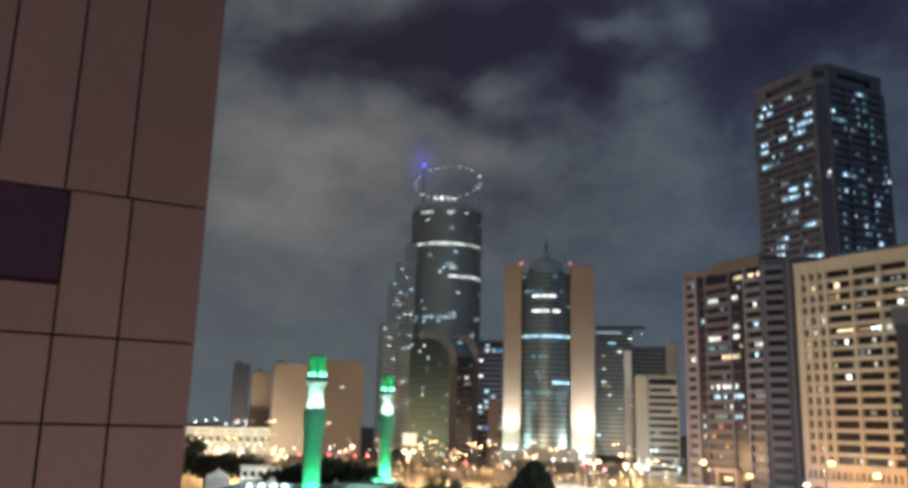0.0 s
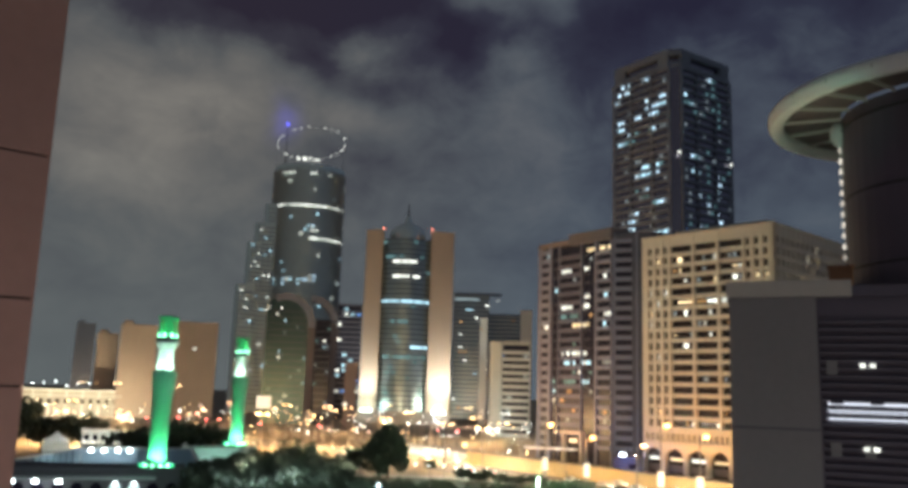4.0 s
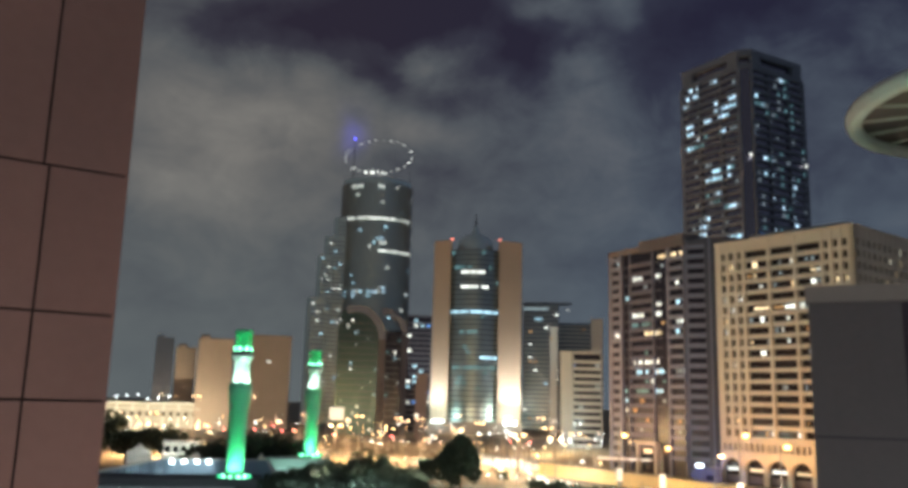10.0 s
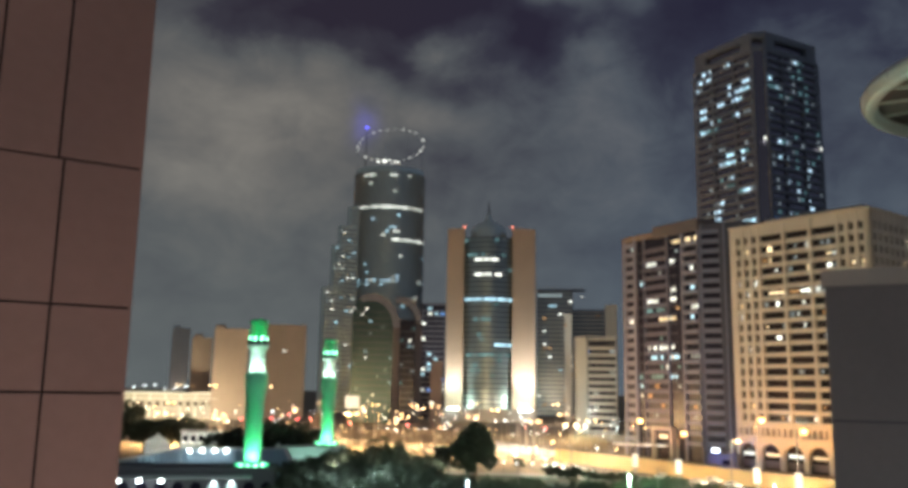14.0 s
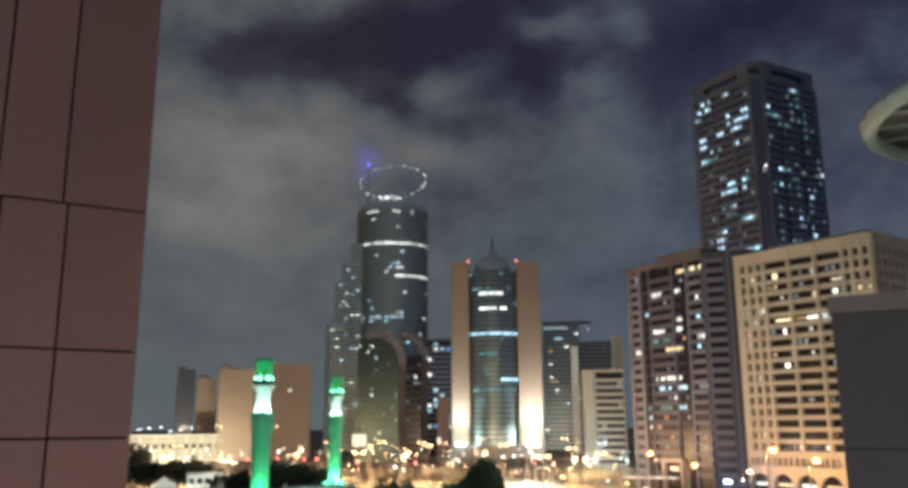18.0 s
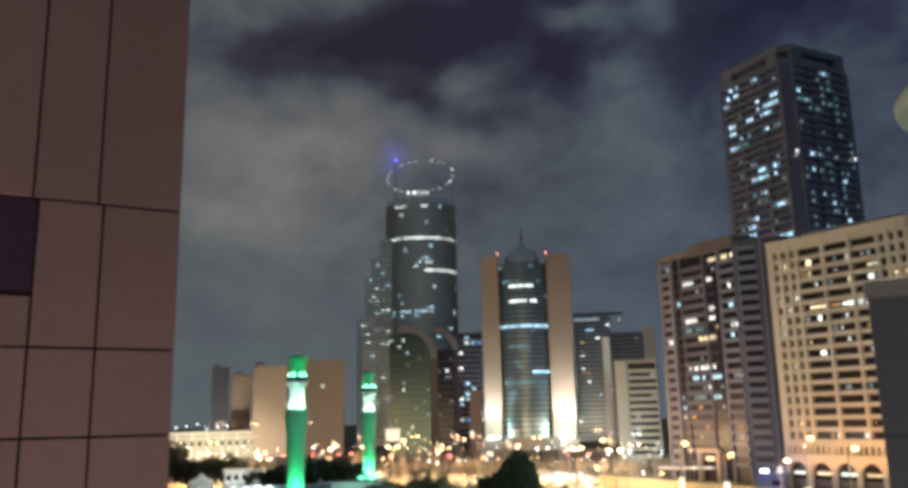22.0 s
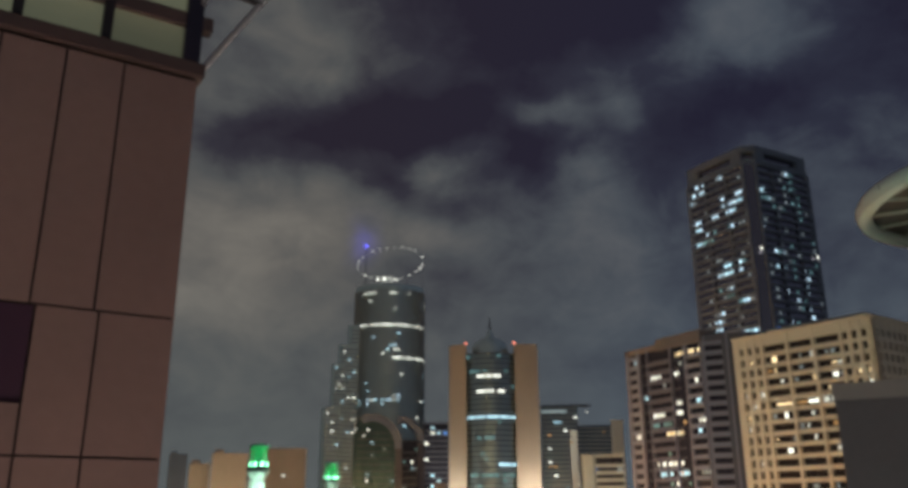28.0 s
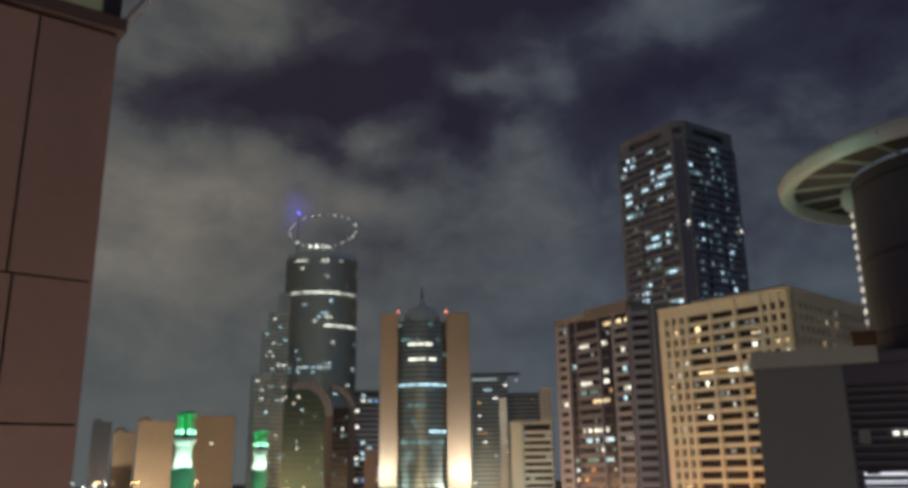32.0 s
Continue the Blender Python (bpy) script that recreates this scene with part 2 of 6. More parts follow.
def glowing(name, color, strength, vary=0.6):
    """A lit pane or lamp: gives off light, a little different from piece to piece."""
    m = bpy.data.materials.new(name)
    m.use_nodes = True
    nt = m.node_tree
    p = nt.nodes["Principled BSDF"]
    p.inputs["Base Color"].default_value = (*[0.5 * c for c in color], 1)
    p.inputs["Roughness"].default_value = 0.3
    p.inputs["Emission Color"].default_value = (*color, 1)
    oi = nt.nodes.new("ShaderNodeObjectInfo")
    r = nt.nodes.new("ShaderNodeMapRange")
    nt.links.new(oi.outputs["Random"], r.inputs["Value"])
    r.inputs["To Min"].default_value, r.inputs["To Max"].default_value = strength * (1 - vary), strength * (1 + vary)
    nt.links.new(r.outputs[0], p.inputs["Emission Strength"])
    return m


M_PANEL = material("cladding_panel", (0.325, 0.226, 0.203), 0.55, vary=0.4, scale=1.2, bump=0.15, piecewise=0.25)
M_JOINT = material("joint_sealant", (0.03, 0.025, 0.025), 0.9)
M_DARKMETAL = material("dark_metal", (0.05, 0.045, 0.05), 0.5, 0.6)
M_STEEL = material("painted_steel", (0.3, 0.27, 0.25), 0.45, 0.5)
M_ORANGEGLOW = material("orange_glow_brown", (0.42, 0.2, 0.1), 0.7, vary=0.4)
M_TUBE = material("galvanised_tube", (0.55, 0.55, 0.56), 0.4, 0.3, vary=0.3)
M_TINT = material("tinted_glass", (0.02, 0.015, 0.03), 0.12, spec=0.6)
M_BEIGE = material("beige_render", (0.73, 0.67, 0.58), 0.8, vary=0.25, scale=0.3)
M_BROWN = material("brown_stone", (0.24, 0.2, 0.2), 0.75, vary=0.3, scale=0.3)
M_DARKSTONE = material("dark_stone", (0.17, 0.155, 0.17), 0.6, vary=0.3, scale=0.3)
M_GLASS = material("mirror_glazing", (0.52, 0.58, 0.61), 0.3, 1.0, vary=0.3, scale=0.05)
M_DARKPANE = material("dark_window_glass", (0.045, 0.03, 0.025), 0.14, vary=0.5, scale=0.25, spec=0.6)
M_SMOKED = material("smoked_glazing", (0.032, 0.03, 0.048), 0.25, vary=0.4, scale=0.2, spec=0.4)
M_PLUMGLASS = material("plum_glazing", (0.3, 0.28, 0.35), 0.2, 1.0, vary=0.3, scale=0.05)
M_SLAB = material("warm_slab_stone", (0.6, 0.48, 0.38), 0.8, vary=0.2, scale=0.2)
M_RECESS = material("shaded_sand_stone", (0.43, 0.35, 0.29), 0.85, vary=0.25, scale=0.2)
M_BARRIER = material("cream_barrier_concrete", (0.6, 0.47, 0.25), 0.85, vary=0.3, scale=0.4, piecewise=0.12)
M_GLASS_G = material("green_mirror_glazing", (0.1, 0.145, 0.135), 0.3, 1.0, vary=0.3, scale=0.05)
M_GREY = material("grey_render", (0.245, 0.24, 0.245), 0.8, vary=0.3, scale=0.4)
M_PALE = material("pale_concrete", (0.5, 0.48, 0.43), 0.8, vary=0.25, scale=0.3)
M_WHITE = material("white_paint", (0.72, 0.74, 0.72), 0.7, vary=0.2, scale=0.5)
M_LOUVRE = material("dark_louvre", (0.11, 0.1, 0.135), 0.55, 0.0, vary=0.3)
M_DRUM = material("dark_drum_cladding", (0.088, 0.07, 0.098), 0.6, vary=0.3)
M_BROWNMETAL = material("brown_metal", (0.12, 0.085, 0.08), 0.5, 0.2)
M_TOWERSTONE = material("blue_grey_stone", (0.27, 0.3, 0.38), 0.6, vary=0.3, scale=0.3)
# far glazing, its colour paled to stand in for haze
M_GLASS_FAR = material("haze_pale_glazing", (0.86, 0.96, 0.92), 0.42, 1.0, vary=0.22, scale=0.05)
M_SANDSTONE = material("sand_stone", (0.5, 0.41, 0.34), 0.85, vary=0.25, scale=0.2)
# far tower stone, likewise paled in place of haze
M_PALETOWER = material("haze_pale_stone", (0.5, 0.52, 0.52), 0.7, vary=0.2, scale=0.2)
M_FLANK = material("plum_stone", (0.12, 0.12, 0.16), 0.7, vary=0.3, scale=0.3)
M_TEAL = material("teal_glazing", (0.44, 0.55, 0.57), 0.4, 1.0, vary=0.25, scale=0.05)
M_PINKSTONE = material("pink_stone", (0.255, 0.265, 0.36), 0.75, vary=0.3, scale=0.3)
M_ASPHALT = material("asphalt", (0.125, 0.115, 0.105), 0.85, vary=0.4, scale=0.4)
M_EARTH = material("bare_ground", (0.27, 0.22, 0.16), 0.95, vary=0.5, scale=0.1)
M_PAVING = material("paving", (0.3, 0.28, 0.25), 0.85, vary=0.35, scale=0.5)
M_BARK = material("bark", (0.12, 0.09, 0.06), 0.95, vary=0.5)
M_LEAF = material("leaves", (0.09, 0.11, 0.07), 0.7, vary=0.6, scale=0.5, piecewise=0.4)
M_ROOF = material("roof_felt", (0.2, 0.21, 0.22), 0.9, vary=0.4, scale=0.4)
M_WARMWIN = glowing("window_light_warm", (1.0, 0.76, 0.42), 1.1)
M_COOLWIN = glowing("window_light_cool", (0.56, 0.88, 1.0), 0.9)
M_WHITEWIN = glowing("window_light_white", (0.95, 0.95, 0.82), 1.2)
M_WHITECOOL = glowing("window_light_ice_white", (0.62, 0.86, 1.0), 1.0, 0.5)
M_BLUEWIN = glowing("window_light_blue", (0.16, 0.38, 0.9), 0.7)
M_TEALWIN = glowing("window_light_teal", (0.3, 0.6, 0.62), 0.25)
M_SODIUM = glowing("sodium_lamp", (1.0, 0.6, 0.27), 10.0, 0.5)
M_SODIUM_NEAR = glowing("sodium_lantern", (1.0, 0.6, 0.2), 6.0, 0.2)
M_PINKLAMP = glowing("rose_lamp", (1.0, 0.66, 0.5), 5.0, 0.5)
M_DIMWIN = glowing("window_light_dim_amber", (1.0, 0.58, 0.24), 0.35, 0.5)
M_DIMCOOL = glowing("window_light_dim_grey", (0.6, 0.72, 0.75), 0.22, 0.5)
M_LAMPWHITE = glowing("white_lamp", (0.9, 1.0, 0.95), 8.0, 0.4)
M_RED = glowing("red_beacon", (1.0, 0.25, 0.15), 3.0, 0.2)
M_BLUE = glowing("blue_beacon", (0.12, 0.12, 1.0), 3.0, 0.2)
M_GREENLAMP = glowing("green_lamp", (0.1, 1.0, 0.4), 1.2, 0.2)
M_PANE_LIT = glowing("frosted_lit_pane", (0.44, 0.46, 0.29), 0.16, 0.35)

# ---------------------------------------------------------------- ground and roads
bm = bmesh.new()
lim = 4500
v = [bm.verts.new(p) for p in ((-lim, -lim, 0), (lim, -lim, 0), (lim, lim, 0), (-lim, lim, 0))]
bm.faces.new(v)
solid("ground", bm, M_EARTH, "sandy bare ground of the town reaching the horizon", "ground", kind="structure")


def strip(name, pts, wide, mat, label, z=0.02):
    """A flat road along a line of points, with a real thickness over the ground."""
    bm = bmesh.new()
    left, right = [], []
    P = [Vector((*p, 0)) for p in pts]
    for i, p in enumerate(P):
        t = (P[min(i + 1, len(P) - 1)] - P[max(i - 1, 0)]).normalized()
        n = Vector((-t.y, t.x, 0))
        left.append(p + n * wide / 2)
        right.append(p - n * wide / 2)
    prism(bm, [(q.x, q.y) for q in left + right[::-1]], -0.2, z)
    return solid(name, bm, mat, label, "road", kind="structure")


HIGHWAY = [polar(44, 160), polar(27.9, 195), polar(19, 228), polar(11, 274), polar(3, 330), polar(-8, 430), polar(-16, 560)]
strip("highway", HIGHWAY, 30, M_ASPHALT, "wide asphalt highway under orange street lamps", 0.06)
CROSS = [polar(10, 290), polar(9, 330), polar(8.2, 420), polar(8, 560), polar(8, 900)]
strip("cross_street", CROSS, 30, M_ASPHALT, "asphalt cross street between the towers", 0.05)
strip("avenue", [polar(-20, 420), polar(-6, 480), polar(6, 520), polar(16, 560)], 30, M_ASPHALT, "asphalt avenue before the far towers", 0.04)
strip("service_lane", [polar(2, 240), polar(12, 240), polar(20, 205), polar(30, 172)], 8, M_PAVING, "paved lane along the park", 0.1)

M_GRASS = material("park_grass", (0.06, 0.08, 0.05), 0.95, vary=0.6, scale=0.3, bump=0.3)
bm = bmesh.new()
prism(bm, [polar(-19, 132), polar(-9, 128), polar(6, 130), polar(30, 140), polar(30, 170), polar(20, 202), polar(12, 235), polar(2, 236), polar(-3, 208), polar(-5, 160), polar(-19, 156)], -0.2, 0.1)
solid("park_lawn", bm, M_GRASS, "dark green park lawn below the highway", "lawn", kind="structure")

M_CONCRETE = material("pale_concrete_paving", (0.5, 0.52, 0.52), 0.85, vary=0.35, scale=0.5)
bm = bmesh.new()
prism(bm, [polar(5.0, 104), polar(29, 108), polar(29, 182), polar(21.6, 166), polar(16, 153), polar(10.6, 140), polar(5.0, 129)], -0.2, 0.14)
solid("forecourt", bm, M_CONCRETE, "pale paved forecourt before the park", "pavement", kind="structure")

bm = bmesh.new()
prism(bm, [polar(6.5, 332), polar(10.7, 306), polar(11.6, 326), polar(7.0, 392)], -0.2, 0.12)
solid("crossing", bm, M_CONCRETE, "pale concrete crossing under a white floodlight", "pavement", kind="structure")

# ---------------------------------------------------------------- clad wall beside the eye
WALL_AZ = 61.25
u = Vector((math.sin(radians(WALL_AZ)), math.cos(radians(WALL_AZ)), 0))
nrm = Vector((-math.cos(radians(WALL_AZ)), math.sin(radians(WALL_AZ)), 0))
# local x along the wall to its free corner, local y away from the eye, z level with the eye
WALL = Matrix.Translation(nrm * 8.5 + Vector((0, 0, EYE_Z))) @ Matrix.Rotation(radians(90 - WALL_AZ), 4, "Z")
clad = thing("wall_clad", "wall clad in reddish brown panels with dark open joints", "wall", WALL, kind="structure")
CX = [-9.5, -8.3, -7.1, -5.9, -4.7, -3.5, -2.3, -1.1, 0.02, 0.615, 1.176, 1.872]
RZ = [-21.0, -19.6, -17.4, -15.2, -13.0, -10.86, -8.69, -7.89, -6.52, -5.72, -4.35, -3.55, -2.32, -1.52, -0.152, 0.646, 2.014, 4.69]
bm = bmesh.new()
box(bm, -10, 1.86, 0.03, 7.0, -EYE_Z, 4.725)
part("backing", bm, M_JOINT, clad)
GAP = 0.011
for c in range(len(CX) - 1):
    for r in range(len(RZ) - 1):
        x0, x1, z0, z1 = CX[c] + GAP, CX[c + 1] - GAP, RZ[r] + GAP, RZ[r + 1] - GAP
        if c == len(CX) - 2:
            x1 = CX[c + 1]
        if RZ[r] == 0.646 and c == 8:
            z1 = 1.10
        if RZ[r] == 2.014:
            x0, x1 = x0 - (0.05 if 7 < c else 0), x1 - (0.05 if 6 < c < len(CX) - 2 else 0)
        bm = bmesh.new()
        box(bm, x0, x1, 0.0, 0.05, z0, z1)
        part("panel", bm, M_PANEL, clad)
bm = bmesh.new()
box(bm, 1.862, 1.885, 0.0, 7.0, -EYE_Z, 4.69)
part("side_panel", bm, M_PANEL, clad)
win = thing("window_wall", "small dark tinted window set in the clad wall", "window", WALL, kind="structure")
bm = bmesh.new()
box(bm, 0.032, 0.603, 0.022, 0.029, 1.104, 2.0)
part("pane", bm, material("plum_window_glass", (0.075, 0.042, 0.075), 0.2, vary=0.3, spec=0.5), win)
# coping, clerestory and upper wall
cop = thing("coping", "dark sill band running along the top of the clad wall", "coping", WALL, kind="structure")
bm = bmesh.new()
box(bm, -10, 1.95, -0.06, 7.0, 4.73, 4.88)
part("sill", bm, M_BROWNMETAL, cop)
cler = thing("window_band", "band of frosted greenish lit windows in a dark frame", "window", WALL, kind="structure")
for z0, z1 in ((4.884, 4.9), (5.32, 5.485), (5.925, 6.1)):
    bm = bmesh.new()
    box(bm, -10, 1.84 if z0 < 5 else 2.0, -0.03, 0.12, z0, z1)
    part("rail", bm, M_BROWNMETAL, cler)
MX = [0.905 - 0.84 * k for k in range(12, -1, -1)] + [1.75]
for a, b in zip(MX, MX[1:]):
    bm = bmesh.new()
    box(bm, a - 0.05, a + 0.05, -0.04, 0.14, 4.902, 5.923)
    part("mullion", bm, M_DARKMETAL, cler)
    for z0, z1 in ((4.902, 5.318), (5.487, 5.923)):
        bm = bmesh.new()
        box(bm, a + 0.052, b - 0.052, 0.04, 0.06, z0, z1)
        part("pane", bm, M_PANE_LIT, cler)
bm = bmesh.new()
box(bm, 1.7, 1.88, -0.05, 0.25, 4.882, 6.1)
part("corner_post", bm, M_TINT, cler)
upper = thing("wall_upper", "reddish brown clad wall above the window band", "wall", WALL, kind="structure")
bm = bmesh.new()
box(bm, -10, 1.89, 0.03, 7.0, 6.105, 8.6)
part("backing", bm, M_JOINT, upper)
for k in range(4):
    bm = bmesh.new()
    box(bm, 1.9 - 2.9 * (k + 1) + GAP, 1.9 - 2.9 * k - (GAP if k else 0), 0.0, 0.05, 6.12, 8.6)
    part("panel", bm, M_PANEL, upper)
bm = bmesh.new()
box(bm, -10, 1.8, 0.3, 7.0, 4.885, 6.09)
tagged(new("inner_wall", mesh("inner_wall", bm, M_GREY)), "dim plain wall behind the frosted windows", "wall", kind="structure").matrix_basis = WALL


def tube(bm, pts, r, n=8):
    for a, b in zip(pts, pts[1:]):
        rod(bm, a, b, r, n=n)


hoop = thing("corner_hoop", "bent grey steel tube bracket at the roof corner", "bracket", WALL)
pts = [(1.9, -0.02, 4.8), (2.45, -0.02, 5.75), (2.86, -0.02, 6.42)]
for i in range(9):
    a = radians(-25 + 115 * i / 8)
    pts.append((2.62 + 0.28 * math.cos(a), -0.02, 6.62 + 0.3 * math.sin(a)))
pts += [(2.2, -0.02, 6.97), (1.2, -0.02, 7.05), (0.0, -0.02, 7.08)]
bm = bmesh.new()
tube(bm, pts, 0.035)
part("tube", bm, M_TUBE, hoop)
bm = bmesh.new()
rod(bm, (1.98, -0.02, 5.93), (2.55, -0.02, 5.87), 0.055, 0.035)
part("brace", bm, M_DARKMETAL, hoop)
bm = bmesh.new()
tube(bm, [(1.87, -0.06, 5.62), (1.9, -0.06, 5.86), (1.96, -0.06, 5.96), (2.08, -0.06, 5.98)], 0.028)
part("elbow", bm, M_TUBE, hoop)

# the house that the eye looks out of
bm = bmesh.new()
box(bm, -14, 14, -2.6, -2.3, 0, 30)
solid("wall_behind", bm, M_PANEL, "plain clad wall behind the balcony", "wall", kind="structure")
bm = bmesh.new()
box(bm, -6, 6, -2.3, 0.9, EYE_Z - 1.8, EYE_Z - 1.6)
solid("balcony_floor", bm, M_PALE, "plain concrete balcony slab", "floor", kind="structure")

# ---------------------------------------------------------------- building kit


PANES = {}


def pane_mesh(w, h, mat):
    """One shared pane mesh per size and material: a thin slab, its back on y=0."""
    key = (round(w, 2), round(h, 2), mat.name)
    if key not in PANES:
        bm = bmesh.new()
        box(bm, -w / 2, w / 2, -0.06, 0.0, -h / 2, h / 2)
        PANES[key] = mesh("pane", bm, mat)
    return PANES[key]


BARS = {}


def bar_mesh(lx, ly, lz, mat):
    key = (round(lx, 2), round(ly, 2), round(lz, 2), mat.name)
    if key not in BARS:
        bm = bmesh.new()
        box(bm, -lx / 2, lx / 2, -ly / 2, ly / 2, -lz / 2, lz / 2)
        BARS[key] = mesh("bar", bm, mat)
    return BARS[key]


# ---------------------------------------------------------------- beige office block
def beige_office():
    x1, y1 = polar(22.40, 290.0)
    x2, y2 = polar(30.75, 266.0)
    w = math.hypot(x2 - x1, y2 - y1)
    turn = math.degrees(math.atan2(y2 - y1, x2 - x1))
    top = high(10.43, 290.0)
    ob = thing("office_block", "beige office block with deep grid windows, a few lit", "office building", pose(x1, y1, 0, 0, 0, turn))
    rng = random.Random(5)
    d = 51.0
    bm = bmesh.new()
    box(bm, 1.3, w - 1.3, 1.3, d, 0, top - 1.0)
    part("core", bm, M_DARKPANE, ob)
    floors, base, cap = 17, 13.3, 3.4
    step = (top - cap - base) / floors
    # columns of the front: narrow, wide and narrow bays
    edges = []
    x = 2.2
    for b, gap in [(1.5, 1.25)] * 3 + [(7.4, 0.95)] * 3 + [(1.5, 1.25)] * 3:
        edges.append((x, x + b))
        x += b + gap
    k = (w - 2.2) / (x - 1.25)
    edges = [(p * k, q * k) for p, q in edges]
    for name, wide, rot in (("front", w, 0), ("side", d, 90)):
        base_m = pose(0, 0, 0) if rot == 0 else pose(w, 0, 0, 0, 0, 90)
        cells = edges if rot == 0 else [(1.2 + i * 3.3, 1.2 + i * 3.3 + 2.0) for i in range(15)]
        bounds = [0.0] + [v for c in cells for v in c] + [wide]
        for i in range(0, len(bounds), 2):
            a, b = bounds[i], bounds[i + 1]
            if b - a > 0.05:
                piece("pier", bar_mesh(b - a, 1.29, top - base, M_BEIGE), ob, base_m @ pose((a + b) / 2, 0.645, (top + base) / 2))
        for k in range(floors + 1):
            z = base + k * step
            for a, b in cells:
                lz = 1.3 if k < floors else cap
                zc = z + lz / 2 if k < floors else z + cap / 2
                piece("spandrel", bar_mesh(b - a, 1.1, lz, M_BEIGE), ob, base_m @ pose((a + b) / 2, 0.7, zc))
        for k in range(floors):
            z = base + k * step + 1.3
            if rot == 0 and k == 11:
                # one storey with its blinds lit amber and white
                for a, b, mat in ((edges[3][0] + 2.0, edges[4][0] - 1.2, M_WARMWIN), (edges[4][0] + 0.3, edges[4][0] + 3.6, M_DIMWIN), (edges[4][0] + 4.0, edges[4][1] - 0.4, M_WHITEWIN)):
                    piece("lit_window", pane_mesh(b - a, 0.9, mat), ob, pose((a + b) / 2, 1.205, z + 1.1))
            for a, b in cells:
                r = rng.random()
                h = step - 1.3
                piece("window", pane_mesh(b - a, h, M_DARKPANE), ob, base_m @ pose((a + b) / 2, 1.28, z + h * 0.5))
                if b - a > 4:
                    n = 4
                    for q in range(n):
                        cw = (b - a) / n
                        mat = M_DARKPANE if rng.random() > (0.34 if 5 < k < 16 else 0.06) else rng.choice((M_WARMWIN, M_WHITEWIN, M_WHITEWIN, M_DIMWIN, M_DIMCOOL, M_DIMCOOL))
                        if mat is M_DARKPANE:
                            continue
                        piece("lit_window", pane_mesh(cw * rng.choice((0.3, 0.5, 0.85)), h * rng.choice((0.4, 0.6, 0.75)), mat), ob, base_m @ pose(a + (q + 0.5) * cw, 1.215, z + h * 0.5))
                        piece("mullion", bar_mesh(0.14, 0.12, h, M_BROWNMETAL), ob, base_m @ pose(a + q * cw, 1.14, z + h * 0.5)) if q else None
                elif r < (0.2 if 5 < k < 16 else 0.03):
                    piece("lit_window", pane_mesh((b - a) * 0.6, h * 0.6, rng.choice((M_WARMWIN, M_WHITEWIN, M_WHITEWIN))), ob, base_m @ pose((a + b) / 2, 1.215, z + h * 0.5))
    # low storey of square windows over the arcade
    foot = 9.4
    nq = 24
    qw = (w - 1.0) / nq
    for z, lz in ((foot + 0.4, 0.8), (12.9, 0.79)):
        piece("ledge", bar_mesh(w, 1.2, lz, M_BEIGE), ob, pose(w / 2, 0.6, z))
    for q in range(nq + 1):
        piece("short_pier", bar_mesh(0.9 if q % 4 else 1.3, 1.0, 12.5 - foot - 0.8, M_BEIGE), ob, pose(0.5 + q * qw, 0.7, (12.5 + foot + 0.8) / 2))
        if q < nq:
            piece("window", pane_mesh(qw - 0.6, 12.5 - foot - 0.8, M_DARKPANE), ob, pose(0.5 + (q + 0.5) * qw, 1.28, (12.5 + foot + 0.8) / 2))
    piece("moulding", bar_mesh(w + 0.4, 0.5, 0.35, M_BEIGE), ob, pose(w / 2, -0.26, foot + 0.2))
    # arcade at the foot
    na = 6
    cw = w / na
    for i in range(na):
        bm = bmesh.new()
        xa, xb = i * cw, (i + 1) * cw
        r = (cw - 1.6) / 2
        n = 10
        curve = [(xa + cw / 2 - r * math.cos(math.pi * k / n), 4.6 + 3.2 * math.sin(math.pi * k / n)) for k in range(n + 1)]
        for y0 in (0.0, 1.2):
            rows = [(bm.verts.new((px, y0, pz)), bm.verts.new((px, y0, foot - 0.01))) for px, pz in curve]
            for p, q in zip(rows, rows[1:]):
                bm.faces.new((p[0], q[0], q[1], p[1]) if y0 == 0 else (p[1], q[1], q[0], p[0]))
            if y0 == 0:
                front = rows
        for (p, _), (q, _), (p2, _), (q2, _) in zip(front, front[1:], rows, rows[1:]):
            bm.faces.new((p, p2, q2, q))
        box(bm, xa, xa + 0.8, 0, 1.2, 0, foot - 0.01)
        box(bm, xb - 0.8, xb, 0, 1.2, 0, foot - 0.01)
        part("arch", bm, M_BEIGE, ob)
        if i < 4:
            piece("light_strip", pane_mesh(cw - 2.6, 0.9, M_WARMWIN if i % 2 else M_WHITEWIN), ob, pose((xa + xb) / 2 + 0.3, 1.28, 4.5))
            piece("shopfront", pane_mesh(cw - 2.2, 2.2, M_BROWN), ob, pose((xa + xb) / 2, 1.28, 1.6))
    bm = bmesh.new()
    box(bm, -0.3, w + 0.3, -0.3, d, top, top + 0.5)
    part("cornice", bm, M_BEIGE, ob)
    bm = bmesh.new()
    box(bm, 8, w - 6, 8, d - 4, top + 0.5, top + 3.2)
    part("penthouse", bm, M_BEIGE, ob)


# ---------------------------------------------------------------- brown office tower
M_SPANDREL = material("lilac_brown_stone", (0.15, 0.145, 0.205), 0.75, vary=0.3, scale=0.3)


